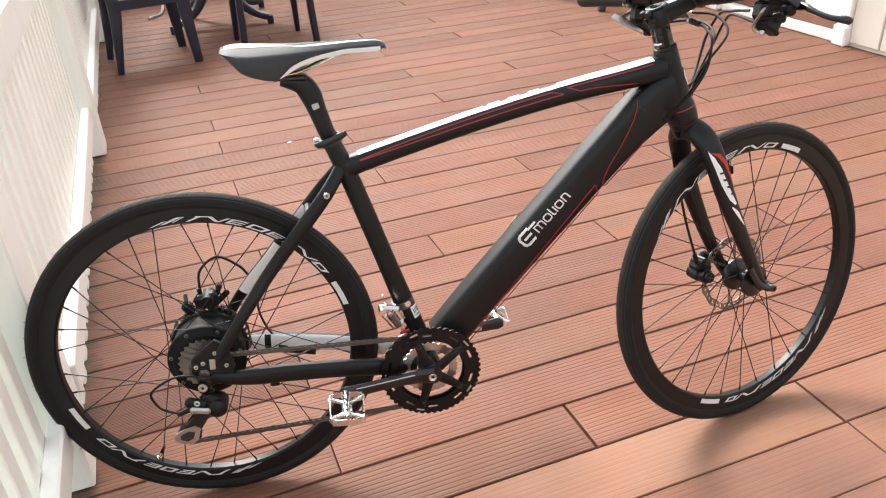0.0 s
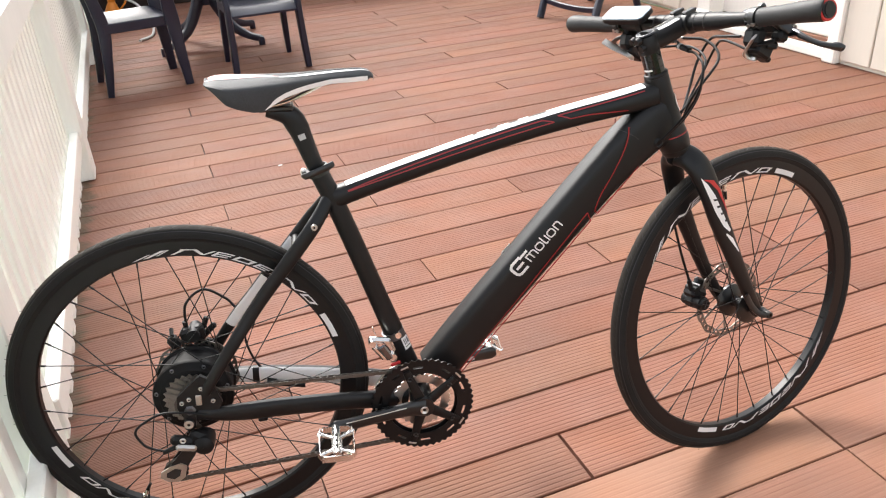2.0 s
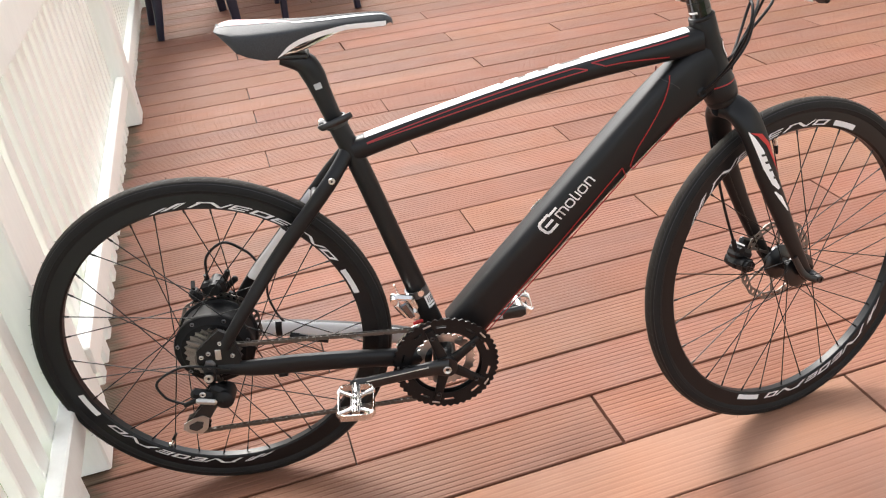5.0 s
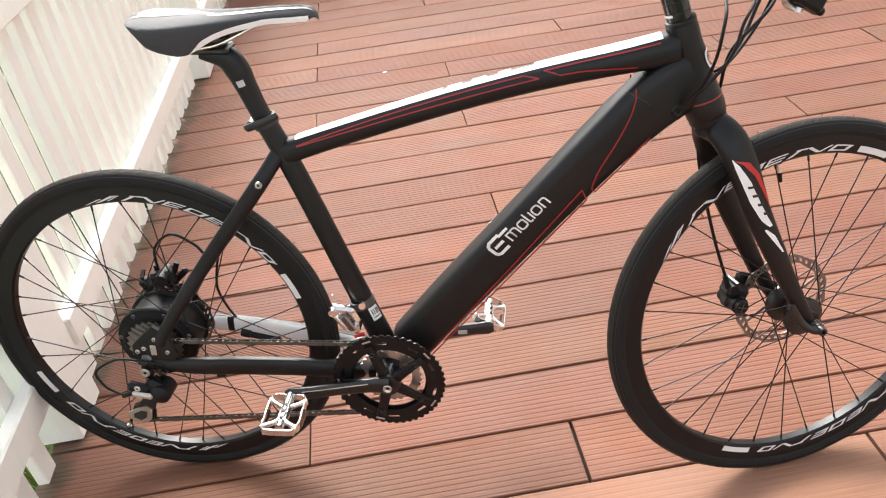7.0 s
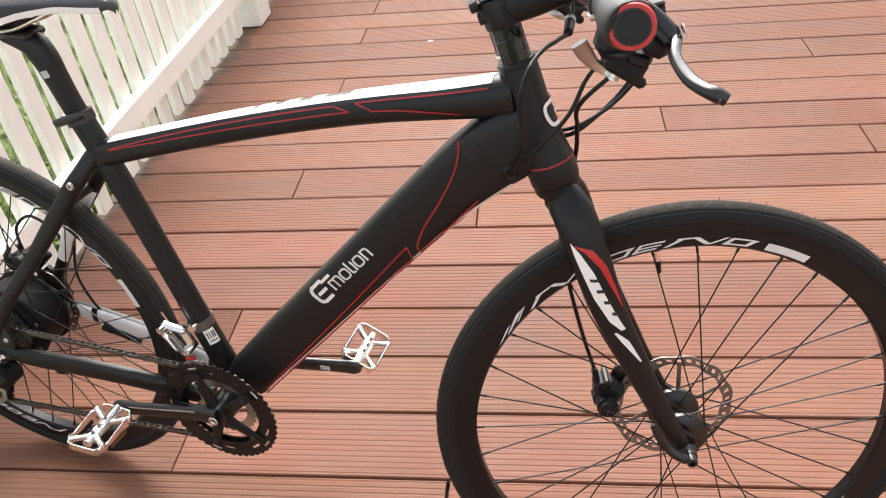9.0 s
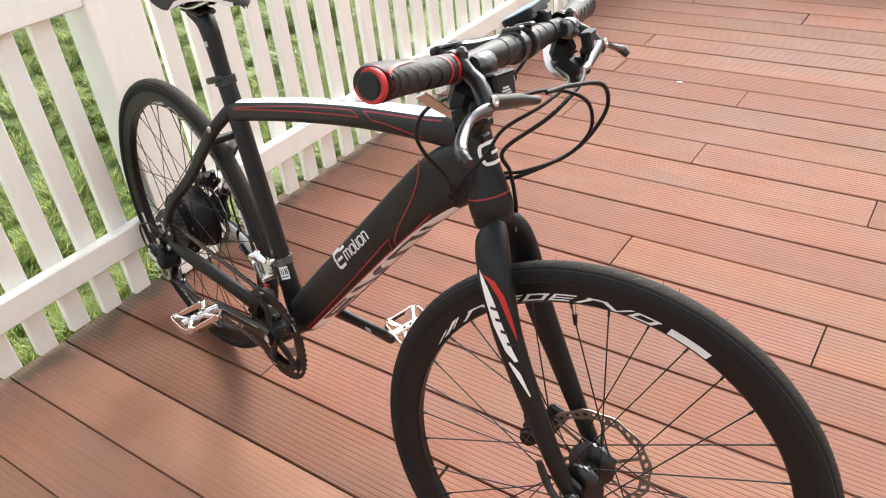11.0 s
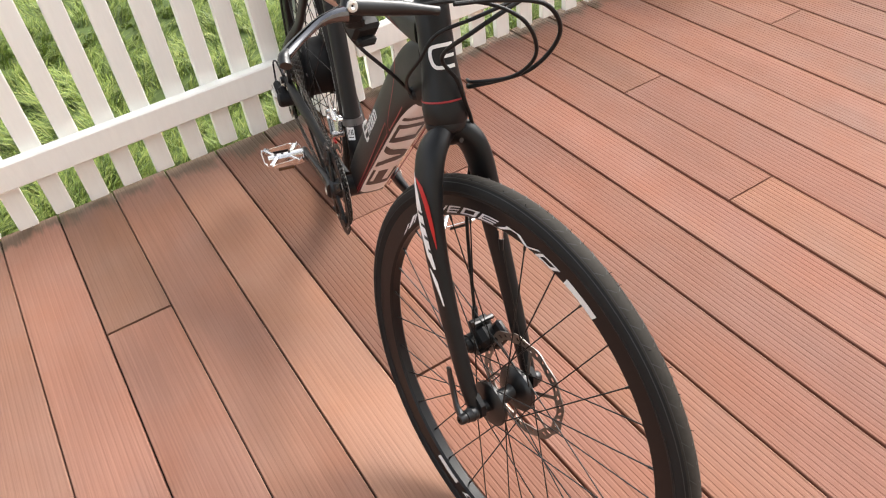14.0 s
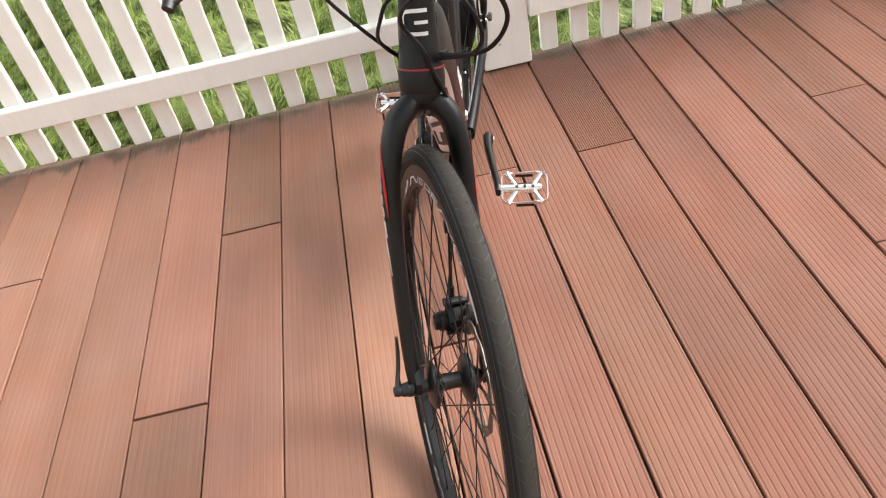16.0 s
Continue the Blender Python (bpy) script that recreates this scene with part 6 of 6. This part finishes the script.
    part("pivot_bolt", Shape().lathe([(0.002, 0.001), (0.004, 0.002), (0.006, 0.0)], (0.038, -0.1060, 0.311), (0, -1, 0), 12), M_STEEL, rd)
    cage_out = [(0.058, 0.284), (0.046, 0.290), (0.036, 0.276), (-0.014, 0.224), (-0.018, 0.210), (-0.004, 0.198), (0.014, 0.202), (0.022, 0.220), (0.060, 0.270)]
    part("cage_plate", flat_shapes([cage_out], y - 0.0085, 0.002), M_BLACK, rd)
    tip = [(-0.026, 0.220), (-0.029, 0.208), (-0.018, 0.197), (0.004, 0.193), (0.016, 0.202), (0.024, 0.226), (0.014, 0.234), (-0.006, 0.230)]
    ct = part("cage_tip", flat_shapes([tip], y - 0.0100, 0.003), M_STEEL, rd, "grey metal cage end")
    part("cage_window", flat_shapes([[(-0.016, 0.217), (-0.018, 0.208), (-0.005, 0.201), (0.007, 0.207), (0.012, 0.220), (0.000, 0.224)]], y - 0.0120, 0.0012), M_INK, ct)
    part("cage_plate", flat_shapes([cage_out], y + 0.0085, 0.002), M_BLACK, rd)
    for c, r in ((pu, ru), (pl, rl)):
        m = Matrix.Translation((c.x, y, c.y)) @ to_plane
        part("jockey_wheel", Shape().plate(toothed(11, r - 0.002, 0.0022), 0.005, m), M_PLASTIC, rd, smooth=0)
        part("jockey_bolt", Shape().rod((c.x, y - 0.0120, c.y), (c.x, y - 0.0095, c.y), 0.005, n=10), M_STEEL, rd)
    # front derailleur
    band = Shape().lathe([(0.0195, -0.008), (0.0225, -0.0075), (0.0225, 0.0075), (0.0195, 0.008)], (0.441, 0, 0.408), Vector((-0.268, 0, 0.963)), 28)
    fd = part("front_derailleur", band, M_GREY, bike, "silver front derailleur clamped to the seat tube")
    fd.matrix_basis = pose(0.0035, 0, -0.0125)
    arm = Shape().box((0.020, 0.020, 0.038), pose(0.427, -0.028, 0.398, 0, -18, 0), 0.006).box((0.044, 0.014, 0.013), pose(0.412, -0.032, 0.414, 0, 12, 0), 0.005)
    arm.box((0.012, 0.016, 0.040), pose(0.408, -0.038, 0.392, 0, -32, 0), 0.004).rod((0.432, -0.046, 0.378), (0.432, -0.020, 0.378), 0.0085, n=16).rod((0.396, -0.046, 0.414), (0.396, -0.024, 0.414), 0.0070, n=14)
    part("arm", arm, M_SILVER, fd)
    part("link", Shape().box((0.014, 0.006, 0.036), pose(0.420, -0.045, 0.392, 0, -26, 0), 0.003), M_LEVER, fd)
    part("bolt", Shape().rod((0.446, -0.024, 0.418), (0.448, -0.034, 0.419), 0.0062, n=12), M_SILVER, fd)
    cage = Tube([(0.456, -0.050, 0.352, 0.0012, 0.006), (0.432, -0.050, 0.350, 0.0012, 0.007), (0.412, -0.050, 0.338, 0.0012, 0.006), (0.390, -0.050, 0.318, 0.0012, 0.004)], 10, 3)
    part("cage", cage.into(Shape()), M_SILVER, fd, "bright steel chain guide")
    cage2 = Tube([(0.456, -0.038, 0.350, 0.0012, 0.006), (0.430, -0.038, 0.347, 0.0012, 0.007), (0.410, -0.038, 0.334, 0.0012, 0.006), (0.392, -0.038, 0.316, 0.0012, 0.004)], 10, 3)
    part("cage", cage2.into(Shape()), M_STEEL, fd)
    part("red_link", Shape().box((0.020, 0.006, 0.007), pose(0.436, -0.042, 0.363, 0, -14, 0), 0.002), M_RED, fd)
    part("cable_end", Shape().rod((0.408, -0.030, 0.412), (0.400, -0.034, 0.446), 0.0012, n=6), M_SILVER, fd)
    # rear caliper
    cal = Shape().box((0.046, 0.026, 0.030), pose(0.058, 0.052, 0.432, 0, -8, 0), 0.006).box((0.020, 0.022, 0.028), pose(0.020, 0.054, 0.418, 0, -30, 0), 0.005).rod((0.062, 0.030, 0.436), (0.062, 0.074, 0.436), 0.0125, n=18)
    rc = part("rear_brake_caliper", cal, M_PLASTIC, bike, "black rear disc brake caliper")
    part("adjuster", Shape().rod((0.078, 0.060, 0.438), (0.088, 0.062, 0.458), 0.0055, n=10), M_PLASTIC, rc)
    part("hose_end", Shape().rod((0.046, 0.060, 0.440), (0.046, 0.060, 0.456), 0.0050, n=10), M_PLASTIC, rc)
    part("bolt", Shape().rod((0.020, 0.044, 0.436), (0.018, 0.060, 0.444), 0.0042, n=8), M_PLASTIC, rc)
    part("mount", Shape().box((0.060, 0.010, 0.012), pose(0.078, 0.066, 0.420, 0, -40, 0), 0.003), M_PLASTIC, rc)


build_chain()


# ---- deck boards ----
PITCH, SEAM = 0.158, 0.700
JOISTS = (0.27, 0.819, 1.368, 1.917)
# which joist each row of boards is joined on; rows are counted from the seam at y = 0.70
JOINED = {-13: 0, -12: 2, -11: 3, -10: 1, -9: 0, -8: 2, -7: 2, -6: 1, -5: 0, -4: 3, -3: 0, -2: 3, -1: 2, 0: 1, 1: 0, 2: 3, 3: 2, 4: 1, 5: 0, 6: 3, 7: 1,
          8: 0, 9: 2, 10: 0, 11: 3, 12: 2, 13: 1, 14: 0, 15: 2, 16: 3, 17: 1, 18: 2, 19: 3, 20: 1}


# boards that stand out darker or paler than the rest: (row, piece along the row)
TONES = {(-9, 0): 0.80, (-8, 0): 0.97, (-9, 1): 0.98, (-10, 0): 1.06, (-3, 0): 0.90, (0, 1): 1.10, (0, 2): 1.06, (1, 1): 0.96}


def board_profile(kind):
    """Across and height of a board's section, from one lower edge over the top to the other."""
    half, thick = (0.0773 if kind == "smooth" else 0.0765), 0.022
    top = [(-half, -thick), (-half, -0.002), (-half + 0.002, 0.0)]
    if kind == "grooved":
        n = 12
        for i in range(n):
            c = -half + 0.153 * (i + 0.5) / n
            top += [(c - 0.0025, 0.0), (c - 0.0011, -0.0008), (c + 0.0011, -0.0008), (c + 0.0025, 0.0)]
    elif kind == "fine":
        n = 26
        for i in range(n):
            c = -half + 0.153 * (i + 0.5) / n
            top += [(c - 0.0012, 0.0), (c, -0.0016), (c + 0.0012, 0.0)]
    else:
        n = 12
        for i in range(n):
            c = -half + 0.153 * (i + 0.5) / n
            top += [(c - 0.0030, 0.0), (c - 0.0009, -0.0003), (c + 0.0009, -0.0003), (c + 0.0030, 0.0)]
    return top + [(half - 0.002, 0.0), (half, -0.002), (half, -thick)]


def board_mesh(kind, length):
    prof = board_profile(kind)
    n = len(prof)
    s = Shape()
    h = length / 2
    s.v = [(-h, y, z) for y, z in prof] + [(h, y, z) for y, z in prof]
    s.f = [(i, n + i, n + i + 1, i + 1)[::-1] for i in range(n - 1)] + [tuple(range(n)), tuple(range(n, 2 * n))[::-1]]
    return s.mesh("deck_board", M_SMOOTH if kind == "smooth" else M_DECK, 0)


def build_deck():
    deck = thing("floor", "terrace floor of red-brown grooved composite deck boards", "deck", kind="structure")
    rng, tint = random.Random(11), random.Random(5)
    meshes = {}
    for row in range(-27, 37):
        y = SEAM + PITCH * (row + 0.5)
        first = JOISTS[JOINED.get(row, rng.randrange(4))]
        ends = [-0.31 + rng.uniform(-0.004, 0.004)]
        x = first
        while x < 3.6:
            ends.append(x)
            x += 2.196
        ends.append(3.795)
        base = "smooth" if row <= -7 else "grooved"
        for i, (a, b) in enumerate(zip(ends, ends[1:])):
            kind = "fine" if row == -3 and i == 0 else base
            x0, x1 = a + (0.0022 if i else 0), b - 0.0022
            key = (kind, round(x1 - x0, 2))
            if key not in meshes:
                meshes[key] = board_mesh(*key)
            b = piece("deck_board", meshes[key], deck, pose((x0 + x1) / 2, y + rng.uniform(-0.0006, 0.0006), rng.uniform(-0.0012, 0.0), rng.uniform(-0.15, 0.15), 0, 0))
            shade = TONES.get((row, i), tint.uniform(0.90, 1.10))
            b.color = (shade, shade, shade, 1)


build_deck()
